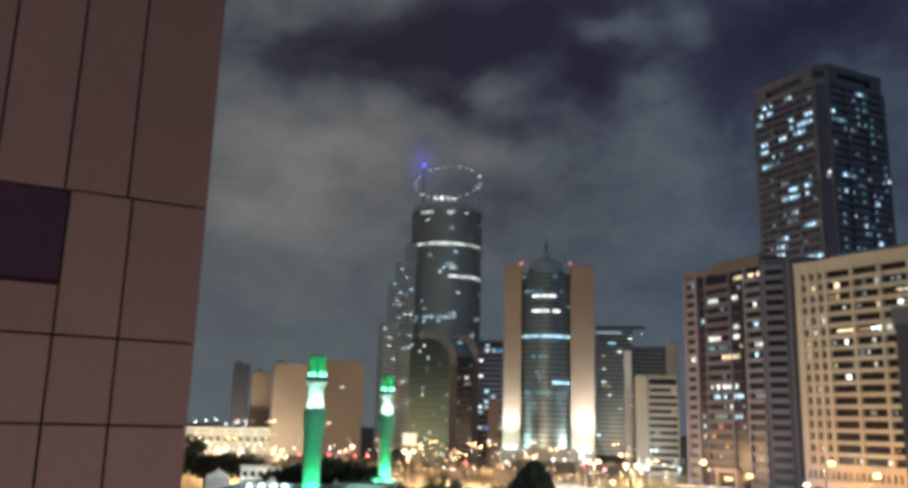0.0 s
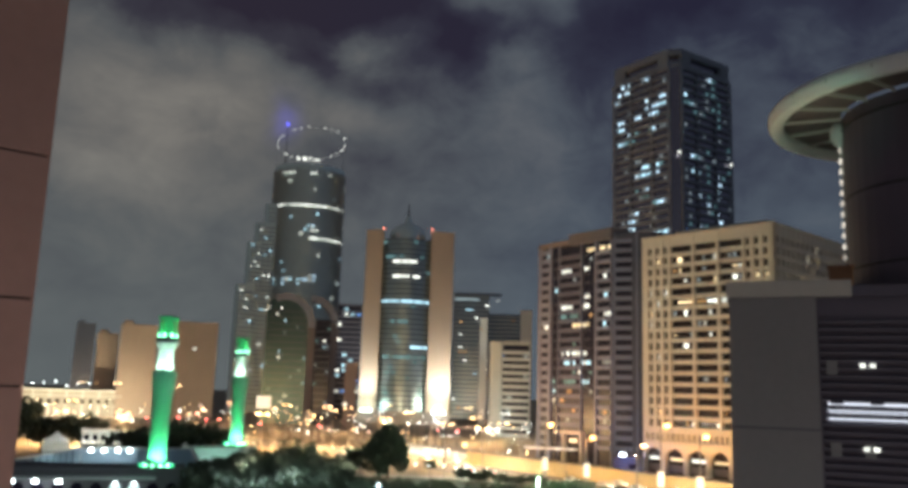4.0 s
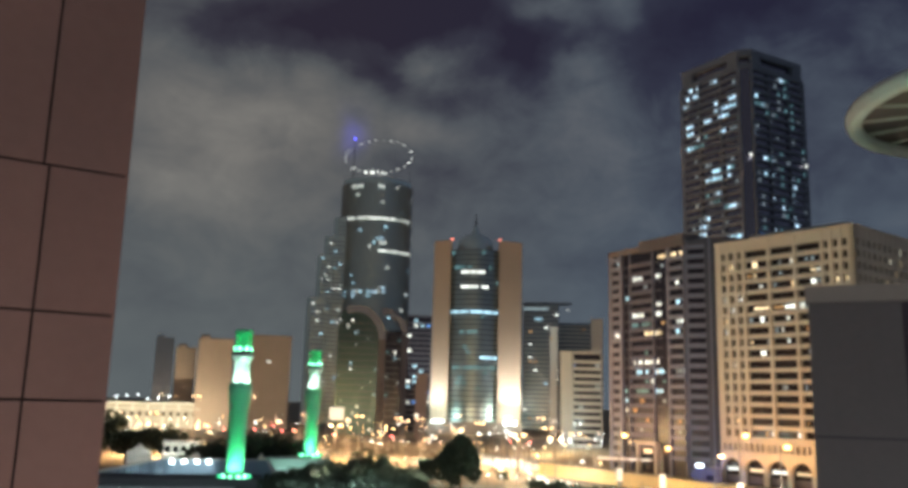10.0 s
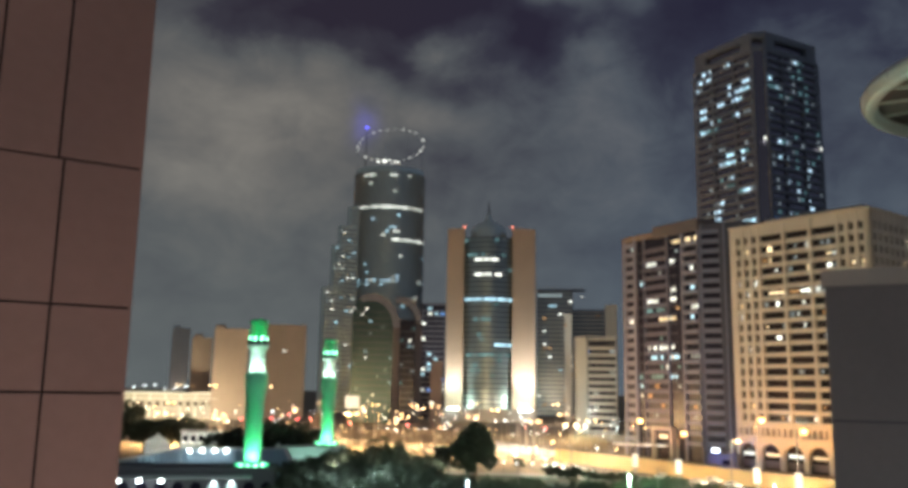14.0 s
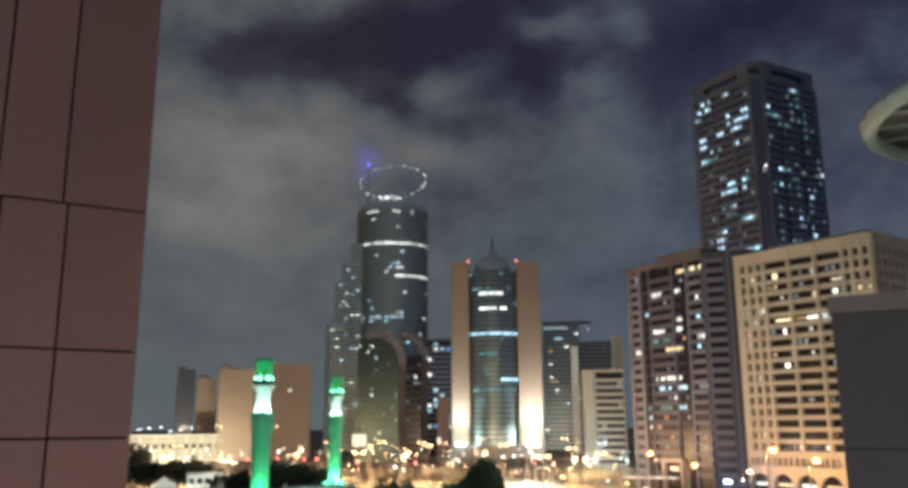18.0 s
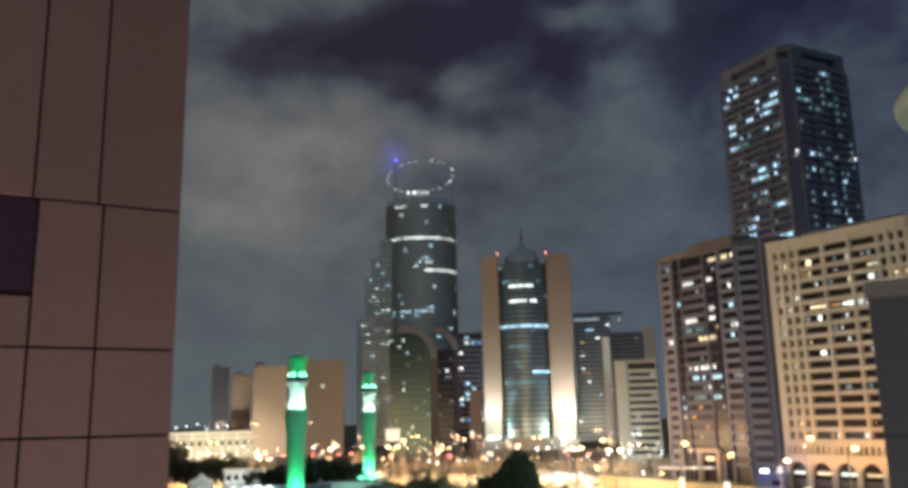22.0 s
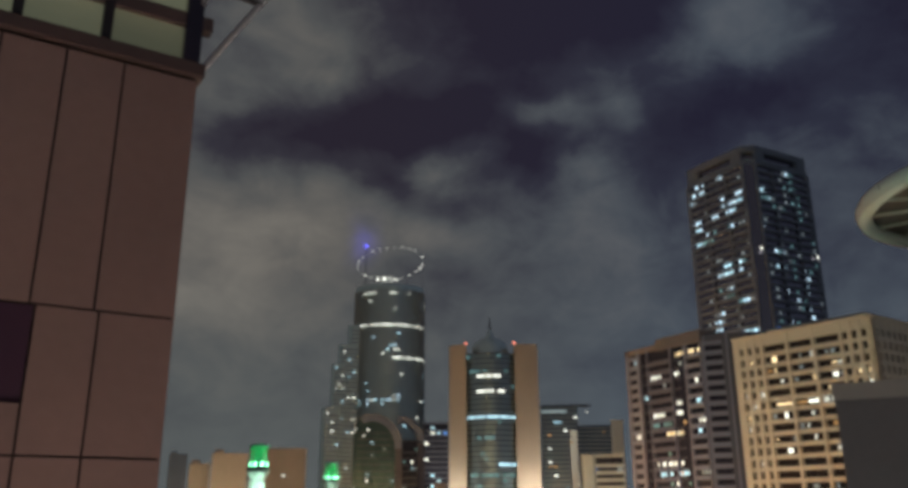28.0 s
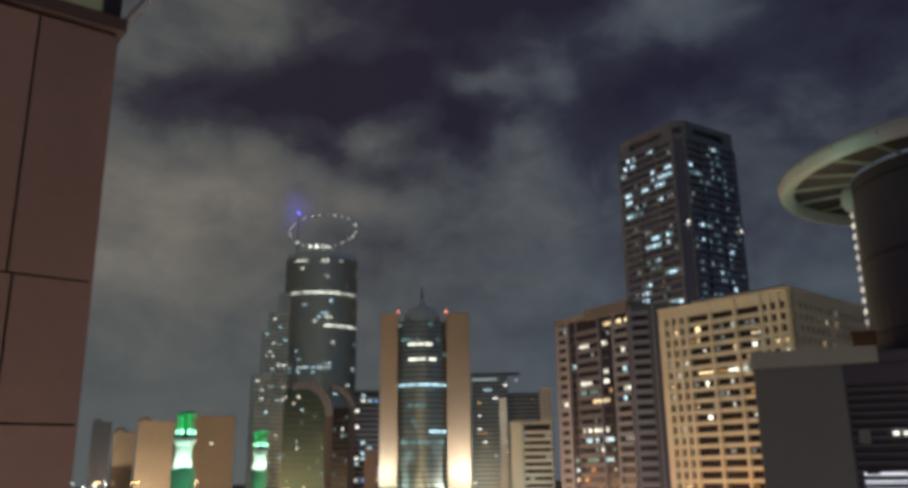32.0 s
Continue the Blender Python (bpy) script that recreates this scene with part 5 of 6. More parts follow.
mx, my = polar(-12.2, 163)
MOS = pose(mx, my, 0, 0, 0, 5)
M_GARDEN = glowing("garden_lamp_white", (0.9, 1.0, 0.95), 3.2, 0.3)
M_ARCHLIGHT = glowing("arch_window_light", (0.8, 1.0, 0.95), 0.5, 0.2)
M_COURT = material("blue_white_render", (0.42, 0.54, 0.63), 0.8, vary=0.3, scale=0.4)
mosque = thing("mosque", "low white mosque with a flat roof, arched windows and eave lamps", "mosque", MOS)
bm = bmesh.new()
box(bm, -24, 14, 0, 9, 0, 7.6)
part("hall", bm, M_DARKSTONE, mosque)
for b in ((-24.3, 14.3, -0.3, 0.2), (-24.3, 14.3, 8.9, 9.3)):
    bm = bmesh.new()
    box(bm, b[0], b[1], b[2], b[3], 7.2, 8.2)
    part("parapet", bm, M_DARKSTONE, mosque)
bm = bmesh.new()
box(bm, -24, 14, 0.21, 8.89, 7.62, 7.75)
part("roof", bm, M_ROOF, mosque)
# open court behind the hall
inv = MOS.inverted()
CA, CB, CC, CD = [inv @ Vector((*polar(a, d), 0)) for a, d in ((-17.3, 171), (-13.2, 206), (-6.7, 204), (-6.3, 172))]
for p, q in ((CA, CB), (CB, CC), (CC, CD)):
    n = (q - p).length
    yaw = math.degrees(math.atan2(q.y - p.y, q.x - p.x))
    bm = bmesh.new()
    box(bm, 0.3, n - 0.31, -0.25, 0.25, 0, 8.4)
    part("court_wall", bm, M_COURT, mosque, m=pose(p.x, p.y, 0, 0, 0, yaw))
    bm = bmesh.new()
    box(bm, 0, n, -0.4, 0.4, 8.41, 8.75)
    part("coping", bm, M_WHITE, mosque, m=pose(p.x, p.y, 0, 0, 0, yaw))
    for k in range(int(n / 3.4)):
        bm = bmesh.new()
        box(bm, -0.28, 0.28, -0.5, -0.251, 0, 8.38)
        part("pilaster", bm, M_COURT, mosque, m=pose(p.x, p.y, 0, 0, 0, yaw) @ pose(1.7 + 3.4 * k, 0, 0))
bm = bmesh.new()
prism(bm, [(v.x, v.y) for v in (CA, CD, CC, CB)], 0.0, 0.22)
part("court_floor", bm, M_CONCRETE, mosque)
bm = bmesh.new()
box(bm, -24, 10, -3.2, -0.32, 6.5, 6.9)
part("eave", bm, M_WHITE, mosque)
for k in range(12):
    xa = -21.5 + 3.1 * k
    bm = bmesh.new()
    pts = [(-1.0, 0)] + [(-1.0 * math.cos(math.pi * i / 8), 3.6 + 1.25 * math.sin(math.pi * i / 8)) for i in range(9)] + [(1.0, 0)]
    f = [bm.verts.new((px, -0.12, pz + 0.9)) for px, pz in pts]
    b = [bm.verts.new((px, -0.02, pz + 0.9)) for px, pz in pts]
    bm.faces.new(f)
    for i in range(len(pts)):
        bm.faces.new((f[i], f[(i + 1) % len(pts)], b[(i + 1) % len(pts)], b[i]))
    lit = k in (8, 9)
    arch = part("arched_window", bm, M_ARCHLIGHT if lit else M_TINT, mosque, m=pose(xa, 0, 0))
    if lit:
        bm = bmesh.new()
        box(bm, -0.5, 0.5, -0.16, -0.125, 0.9, 4.2)
        part("leaf", bm, M_COURT, arch)
        bm = bmesh.new()
        rod(bm, (0, -0.3, 5.3), (0, -0.3, 5.9), 0.4, 0.25)
        part("arch_lamp", bm, M_GARDEN, arch)
for xa in (-12.6, -9.1, -5.4):
    bm = bmesh.new()
    rod(bm, (xa, -2.6, 5.9), (xa, -2.6, 6.5), 0.5, 0.3)
    part("eave_lamp", bm, M_LAMPWHITE, mosque)
for az in (-12.63, -11.87, -11.1, -10.4):
    p = inv @ Vector((*polar(az, 203.6), 0))
    bm = bmesh.new()
    rod(bm, (p.x, p.y, 7.9), (p.x, p.y, 8.6), 0.5, 0.3)
    part("court_lamp", bm, M_LAMPWHITE, mosque)
    e = MOS @ Vector((p.x, p.y - 1.3, 8.1))
    lamp("court_light", "SPOT", e.x, e.y, e.z, 70, COOL, 0.3, (e.x, e.y + 0.3, 0), 150, 0.6)
for xl, yl, z, wt in ((-9, -2.6, 5.6, 70), (4.7, -4, 3.0, 45), (-8, 24, 10.5, 380)):
    p = MOS @ Vector((xl, yl, z))
    lamp("mosque_lamp", "POINT", p.x, p.y, p.z, wt, COOL, 0.3)

# ---------------------------------------------------------------- flat-roofed service buildings in the foreground


def service(name, az0, az1, d0, top, deep, label):
    azc = (az0 + az1) / 2
    ob = thing(name, label, "building", plan(azc, d0))
    w = 2 * d0 * math.tan(radians((az1 - az0) / 2))
    bm = bmesh.new()
    box(bm, -w / 2, w / 2, 0, deep, 0, top - 0.8)
    part("wall_block", bm, M_WHITE, ob)
    for b in ((-w / 2 - 0.1, w / 2 + 0.1, -0.1, 0.2), (-w / 2 - 0.1, w / 2 + 0.1, deep - 0.2, deep + 0.1), (-w / 2 - 0.1, -w / 2 + 0.2, 0.21, deep - 0.21), (w / 2 - 0.2, w / 2 + 0.1, 0.21, deep - 0.21)):
        bm = bmesh.new()
        box(bm, b[0], b[1], b[2], b[3], top - 0.79, top)
        part("parapet", bm, M_WHITE, ob)
    bm = bmesh.new()
    box(bm, -w / 2 + 0.2, w / 2 - 0.2, 0.2, deep - 0.2, top - 0.79, top - 0.7)
    part("roof", bm, M_ROOF, ob)
    return ob, w


s1, w1 = service("service_building", -10.6, -3.6, 112, 6.3, 9, "white flat-roofed service building under cool lamps")
s2, w2 = service("service_building", -3.3, 4.75, 108, 5.7, 12, "white flat-roofed service building with roof plant")
bm = bmesh.new()
lathe(bm, [(2.0, 0), (1.7, 0.6), (1.0, 1.0), (0.01, 1.15)], 16)
part("roof_dome", bm, M_WHITE, s1, smooth=True, m=pose(1.5, 3, 5.6))


def ac_unit(m):
    ob = thing("air_conditioner", "white rooftop air conditioner on the service building", "air conditioner", m, "rooftop units")
    bm = bmesh.new()
    box(bm, -0.9, 0.9, -0.5, 0.5, 0.1, 1.2)
    casing = part("casing", bm, M_WHITE, ob)
    bm = bmesh.new()
    lathe(bm, [(0.01, 1.22), (0.4, 1.22), (0.42, 1.3), (0.01, 1.3)], 12)
    part("fan_guard", bm, M_DARKMETAL, casing)
    for q in (-0.7, 0.7):
        bm = bmesh.new()
        box(bm, q - 0.08, q + 0.08, -0.5, 0.5, 0.0, 0.098)
        part("skid", bm, M_DARKMETAL, ob)
    return ob


for az, d in ((0.9, 113), (1.9, 114), (-1.5, 114), (-0.6, 117)):
    ac_unit(plan(az, d, 5.0))
tank_m = plan(1.4, 118, 5.0)
tank = thing("roof_tank_house", "small white plant housing on the flat roof", "roof housing", tank_m)
bm = bmesh.new()
box(bm, -2.2, 2.2, -1.5, 1.5, 0, 2.2)
part("housing", bm, M_WHITE, tank)
bm = bmesh.new()
box(bm, -2.5, 2.5, -1.8, 1.8, 2.21, 2.45)
part("cap", bm, M_WHITE, tank)

# ---------------------------------------------------------------- lamps along streets


def street_lamp(az, d0, h, double=True, real=0, color=SODIUM, mat=None, size=1.0, label="tall street lamp with glowing orange double head", group="street lamps", tall=1.0, stout=1.0):
    ob = thing("street_lamp", label, "street lamp", plan(az, d0), group)
    bm = bmesh.new()
    rod(bm, (0, 0, 0), (0, 0, h), (0.16 + 0.004 * h) * stout, 0.08 * stout, 8)
    part("pole", bm, M_STEEL, ob)
    bm = bmesh.new()
    box(bm, -0.35, 0.35, -0.35, 0.35, 0, 0.9)
    part("plinth", bm, M_PALE, ob)
    for s in ((-1, 1) if double else (1,)):
        bm = bmesh.new()
        rod(bm, (0, 0, h - 0.1), (s * 1.5, 0, h + 0.25), 0.06, 0.05, 6)
        arm = part("arm", bm, M_STEEL, ob)
        bm = bmesh.new()
        lathe(bm, [(0.01, -0.28), (0.4, -0.22), (0.55, 0.0), (0.4, 0.16), (0.01, 0.22)], 10)
        part("lamp_head", bm, mat or M_SODIUM, arm, smooth=True, m=pose(s * 1.6, 0, h + 0.2) @ Matrix.Diagonal(((1.3 if tall == 1.0 else 0.7) * size, 0.8 * size, size * tall, 1)))
    if real:
        x, y = polar(az, d0)
        lamp("street_light", "SPOT", x, y, h - 0.9, real * 1.6, color, 0.6, (x, y + 0.01, 0), 165, 0.6)
        lamp("street_glow", "POINT", x, y, h - 0.9, real * 0.42, color, 0.6)
    return ob


for az, d, el, p in ((16.1, 255, -1.87, 8000), (18.8, 239, -2.58, 9000), (23.5, 223, -1.63, 9000), (25.9, 214, -2.24, 8000)):
    street_lamp(az, d, high(el, d) - 0.2, False, p * 0.75, color=(1.0, 0.5, 0.17), mat=M_SODIUM_NEAR, size=2.1, tall=1.1, stout=1.6)
rng = random.Random(77)
for az, d, p in ((9.6, 296, 74000), (5.5, 318, 82000), (0.5, 345, 70000), (-4.5, 385, 75000), (-9.0, 450, 25000), (-14.0, 480, 30000), (11.5, 400, 50000),
                 (7.0, 430, 32000), (2.0, 450, 22000), (13.3, 330, 6000), (16.0, 440, 6000), (-2.0, 470, 14000), (-11.0, 330, 70000), (-14.5, 350, 50000), (-6.5, 335, 90000), (-2.5, 300, 60000), (22.0, 205, 21000), (28.5, 185, 15000), (12.0, 262, 18000)):
    street_lamp(az, d, 11.5 + 0.35 * (d % 7), d % 2 == 0, p, color=(1.0, 0.77, 0.52) if az > 11.9 else SODIUM)
for k in range(190):
    az = rng.uniform(-16.5, 15.0)
    d = rng.choice((rng.uniform(270, 420), rng.uniform(340, 620)))
    if az < 0:
        d += 60
    white = rng.random() < 0.45
    street_lamp(az, d, rng.uniform(4.0, 12.0), rng.random() < 0.06, mat=M_LAMPWHITE if white else rng.choice((M_SODIUM, M_SODIUM, M_PINKLAMP)), size=rng.uniform(0.26, 0.56), tall=rng.choice((1.0, 1.7, 2.6, 4.0, 6.0)),
                label="street lamp with a glowing white head" if white else "street lamp with a glowing orange head")
# thin white poles near by and the low white lamps along the park lane
for az, d, h in ((-8.76, 104, 10.6), (5.26, 118, 10.6), (15.7, 128, 11.1), (17.0, 118, 9.3), (24.5, 140, 9.5)):
    ob = thing("flood_pole", "slim white lamp pole beside the park", "lamp pole", plan(az, d), "white poles")
    bm = bmesh.new()
    rod(bm, (0, 0, 0), (0, 0, h), 0.16, 0.14, 8)
    part("pole", bm, M_WHITE, ob)
    bm = bmesh.new()
    box(bm, -0.2, 0.2, -0.15, 0.15, h, h + 0.12)
    part("head", bm, M_WHITE, ob)
ROW = [(-1.0 + 1.95 * k, 118 + 0.4 * k) for k in range(6)] + [(7.0 + 0.78 * k + 0.2 * math.sin(5 * k), 247 - 2.4 * k + 4 * math.sin(3 * k)) for k in range(9)] + [(1.6, 262), (2.6, 258), (3.4, 256)]
ROW = [(a, d, 2.6) for a, d in ROW] + [(7.45 + 1.29 * k, 132 + 2.85 * k, 1.0) for k in range(14)]
for az, d, h in ROW:
    ob = thing("bollard_lamp", "low white garden lamp along the lane", "garden lamp", plan(az, d), "garden lamps")
    bm = bmesh.new()
    rod(bm, (0, 0, 0), (0, 0, h), 0.07, 0.06, 6)
    part("post", bm, M_STEEL, ob)
    bm = bmesh.new()
    lathe(bm, [(0.01, h), (0.09, h + 0.02), (0.2, h + 0.42), (0.22, h + 0.58), (0.01, h + 0.64)], 8)
    part("lantern", bm, M_GARDEN, ob, smooth=True)
# fill added over the park, clear of the poles; one has no pole
for az, d, w, col in ((-8.76, 104, 500, COOL), (5.26, 118, 6500, COOL), (15.7, 128, 12000, (0.6, 1.0, 0.62)), (17.0, 118, 7000, COOL), (-1.5, 150, 6500, COOL), (24.5, 140, 7000, COOL)):
    x, y = polar(az, d)
    lamp("park_fill_light", "SPOT", x * (1 - 3 / d), y * (1 - 3 / d), 12.5, w * 1.4, col, 0.3, (x * (1 - 3 / d), y * (1 - 3 / d) + 0.01, 0), 160, 0.4)
x, y = polar(9.0, 346)
lamp("crossing_floodlight", "SPOT", x, y, 14.0, 31000, (1.0, 0.97, 0.9), 0.6, (x, y + 0.01, 0), 130, 0.7)
for az, d, w in ((-7.5, 97, 6500), (1.5, 95, 5500)):
    x, y = polar(az, d)
    lamp("yard_floodlight", "SPOT", x, y, 2.2, w * 0.7, COOL, 0.3, (x, y + 12, 2.6), 150, 0.5)
# unseen fill spots added on the near side to lift the dark trees
for az, d, z, w, ta, td in ((-8.0, 122, 7.6, 2600, -9.0, 160), (-2.0, 122, 7.4, 2500, -1.5, 170), (3.6, 121, 7.4, 2500, 5.0, 175), (11.0, 128, 7.0, 3200, 11.0, 180), (20.0, 132, 7.0, 2600, 20.0, 175), (-14.5, 126, 6.5, 1500, -14.0, 150)):
    (x, y), (tx, ty) = polar(az, d), polar(ta, td)
    lamp("near_tree_fill", "SPOT", x, y, z, w * 1.0, (0.72, 1.0, 0.92), 0.4, (tx, ty, 4.0), 120, 0.8)
# made-up poles with fill spots that brighten the trees beyond them
for az, d, w in ((-3.2, 166, 2600), (0.4, 164, 3200), (4.0, 168, 2800), (8.6, 172, 2600), (13.0, 176, 2400), (17.5, 170, 2000)):
    ob = thing("park_lamp", "plain steel pole added for a fill lamp among the trees", "lamp pole", plan(az, d), "park lamp poles")
    bm = bmesh.new()
    rod(bm, (0, 0, 0), (0, 0, 8.6), 0.11, 0.07, 8)
    part("pole", bm, M_STEEL, ob)
    bm = bmesh.new()
    box(bm, -0.22, 0.22, -0.1, 0.5, 8.6, 8.75)
    part("head", bm, M_STEEL, ob)
    (x, y), (tx, ty) = polar(az, d + 0.9), polar(az, d + 34)
    lamp("far_tree_fill", "SPOT", x, y, 8.4, w, (1.0, 0.95, 0.8), 0.3, (tx, ty, 1.0), 150, 0.7)
x, y = polar(15.4, 172)
lamp("bush_light", "POINT", x, y, 7.5, 10500, (0.5, 1.0, 0.5), 0.3)
for az, d, w in ((10.6, 234, 7000), (3.0, 250, 6000), (19.5, 196, 5000)):
    x, y = polar(az, d)
    lamp("lane_light", "POINT", x, y, 9.0, w, (0.85, 1.0, 0.85), 0.3)

# ---------------------------------------------------------------- trees


def tree_meshes(seed, h, spread, leaves, low=0.6, limbs=9):
    rng = random.Random(seed)
    bm = bmesh.new()
    rod(bm, (0, 0, 0), (0.15, 0.1, h * 0.4), 0.26, 0.17, 8)
    tips = []
    for k in range(limbs):
        a = 2.4 * k + rng.uniform(-0.4, 0.4)
        reach = spread * rng.uniform(0.25, 0.7)
        b = (reach * math.cos(a), reach * math.sin(a), h * rng.uniform(low, 0.88))
        rod(bm, (0.15, 0.1, h * rng.uniform(0.28, 0.4)), b, 0.12, 0.04, 5)
        tips.append(b)
    trunk = mesh("trunk", bm, M_BARK)
    bm = bmesh.new()
    centres = []
    for t in tips:
        for _ in range(3):
            centres.append((Vector(t) + Vector((rng.gauss(0, spread * 0.25), rng.gauss(0, spread * 0.25), rng.gauss(0, h * 0.08))), rng.uniform(0.5, 1.0) * spread * 0.36))
    for _ in range(leaves):
        c, r = rng.choice(centres)
        d = Vector((rng.gauss(0, 1), rng.gauss(0, 1), rng.gauss(0, 0.8))).normalized() * r * rng.uniform(0.55, 1.05)
        p = c + d
        s = rng.uniform(0.2, 0.42)
        q = Euler((rng.uniform(0, 6.28), rng.uniform(0, 6.28), rng.uniform(0, 6.28))).to_matrix()
        vs = [bm.verts.new(p + q @ Vector(o)) for o in ((-s, 0, 0), (0, -s * 0.5, 0.04), (s, 0, 0), (0, s * 0.5, 0.04))]
        bm.faces.new(vs)
    me = bpy.data.meshes.new("crown")
    bm.to_mesh(me)
    bm.free()
    me.materials.append(M_LEAF)
    return trunk, me


TREES = [tree_meshes(s, 8.0, sp, 2800, 0.45) for s, sp in ((1, 4.0), (2, 3.4), (3, 4.6), (4, 3.8))] + [tree_meshes(9, 8.0, 4.2, 12000, 0.3, 16)]


def tree(az, d, k, scale=1.0, label="leafy dark street tree in the park", wide=1.0):
    x, y = polar(az, d)
    ob = thing("tree", label, "tree", pose(x, y, 0, 0, 0, (az * 37) % 360) @ Matrix.Diagonal((scale * wide, scale * wide, scale, 1)), "park trees")
    piece("trunk", TREES[k][0], ob)
    piece("crown", TREES[k][1], ob)


tree(5.78, 232, 4, 1.75, "tall broad tree standing alone at the road", 0.84)
rng = random.Random(99)
for k in range(150):
    az = rng.uniform(-6.0, 28)
    d = rng.uniform(136, 215)
    if az > 18:
        d -= (az - 18) * 4.2
    if az > 4.5 and d < 133 + (az - 5.5) * 2.35:
        continue
    cap = (EYE_Z - d * math.tan(radians(4.1 if az < 2.5 else 5.5 if az < 18 else 6.0))) / 8.6
    tree(az, d, k % 4, min(1.25, cap) * rng.uniform(0.7, 1.0))
for k in range(26):
    az = 10.5 + 0.68 * k + rng.uniform(-0.25, 0.25)
    tree(az, 229 - (az - 11) * 3.3 + rng.uniform(-4, 4), k % 4, rng.uniform(0.32, 0.52), "low dark roadside bush beside the lane", 1.25)
for k in range(12):
    tree(rng.uniform(-5, 4), rng.uniform(215, 250), k % 4, rng.uniform(0.45, 0.7))
for az, d, s in ((8.6, 250, 0.5), (-0.4, 255, 0.9), (0.6, 258, 0.85), (3.6, 246, 0.9)):
    tree(az, d, 1, s)
for az, d, s in ((-16.9, 300, 2.0), (-15.4, 305, 1.5), (-14.3, 310, 1.35), (-13.1, 300, 1.5), (-10.3, 240, 1.3), (-9.4, 243, 1.35), (-7.9, 236, 1.6), (-7.1, 238, 1.5), (-6.4, 242, 1.55), (-5.5, 250, 1.2), (-3.2, 206, 1.0), (-2.5, 204, 0.95), (-16.5, 146, 0.62), (-15.6, 142, 0.6), (-14.8, 146, 0.55), (-13.9, 141, 0.62), (-13, 146, 0.5), (-12.2, 142, 0.55), (-8.6, 146, 0.6), (-7.4, 148, 0.7), (-16.2, 134, 0.6), (-12.8, 134, 0.6), (-10.6, 138, 0.45), (-1.5, 215, 1.0), (-0.3, 222, 0.9)):
    tree(az, d, int(d) % 4, s)

# ---------------------------------------------------------------- second mosque wing, kiosks, banners, cars
wing2 = thing("prayer_hall", "low pale prayer hall under the second minaret", "mosque", plan(-4.9, 214))
bm = bmesh.new()
box(bm, -9, 8, 0, 24, 0, 7.4)
part("wall_block", bm, M_WHITE, wing2)
for b in ((-9.3, 8.3, -0.3, 0.2), (-9.3, -8.8, 0.21, 24), (7.8, 8.3, 0.21, 24)):
    bm = bmesh.new()
    box(bm, b[0], b[1], b[2], b[3], 7.2, 8.3)
    part("parapet", bm, M_WHITE, wing2)
for k in range(4):
    piece("lit_window", pane_mesh(0.8, 3.6, M_ARCHLIGHT), wing2, pose(-7.5 + 1.7 * k, -0.02, 4.2))

x, y = polar(-5.2, 205)
lamp("hall_front_light", "SPOT", x, y, 6.5, 1500, (0.5, 1.0, 0.75), 0.4, (x, y + 10, 4.0), 130, 0.8)
M_BANNER = glowing("lit_banner", (1.0, 0.9, 0.68), 0.85, 0.2)
for az, d in ((16.1, 254), (18.8, 238), (23.5, 222), (25.9, 213)):
    ob = thing("banner_sign", "pale lit banner sign fixed low on a lamp pole", "sign", plan(az, d), "banner signs")
    bm = bmesh.new()
    box(bm, -0.8, 0.8, -0.15, 0.15, 1.8, 5.4)
    part("panel", bm, M_BANNER, ob)
    for q in (-0.6, 0.6):
        bm = bmesh.new()
        box(bm, q - 0.08, q + 0.08, -0.1, 0.1, 0, 1.798)
        part("leg", bm, M_STEEL, ob)
kiosk = thing("lit_kiosk", "small kiosk washed in blue light beside the office block", "kiosk", plan(21.4, 286))
bm = bmesh.new()
box(bm, -4, 5, 0, 5, 0, 4.0)
part("wall_block", bm, M_DARKSTONE, kiosk)
bm = bmesh.new()
box(bm, -4.6, 5.6, -1.2, 5.4, 4.01, 4.5)
part("roof", bm, M_DARKSTONE, kiosk)
piece("shopfront", pane_mesh(2.4, 1.6, M_TINT), kiosk, pose(1.6, -0.02, 1.5))
piece("sign", pane_mesh(2.2, 0.9, M_LAMPWHITE), kiosk, pose(-1.5, -1.3, 5.2))
x, y = polar(21.4, 281)
lamp("kiosk_light", "POINT", x, y, 4.5, 1000, (0.2, 0.3, 1.0), 0.4)
shops = thing("shop_canopy", "long low shop canopy with a lit white edge", "canopy", plan(17.8, 312))
bm = bmesh.new()
box(bm, -17, 9, 0, 6, 4.2, 4.9)
part("canopy", bm, M_WHITE, shops)
for k in range(6):
    bm = bmesh.new()
    rod(bm, (-16 + 4.8 * k, 0.4, 0), (-16 + 4.8 * k, 0.4, 4.2), 0.2)
    part("post", bm, M_STEEL, shops)
    piece("light_strip", pane_mesh(rng.uniform(2.0, 4.2), 0.45, M_WHITEWIN), shops, pose(-14 + 4.6 * k, -0.02, 4.5))


M_CARLIGHT = glowing("car_head_lamp", (1.0, 0.95, 0.85), 3.0, 0.4)


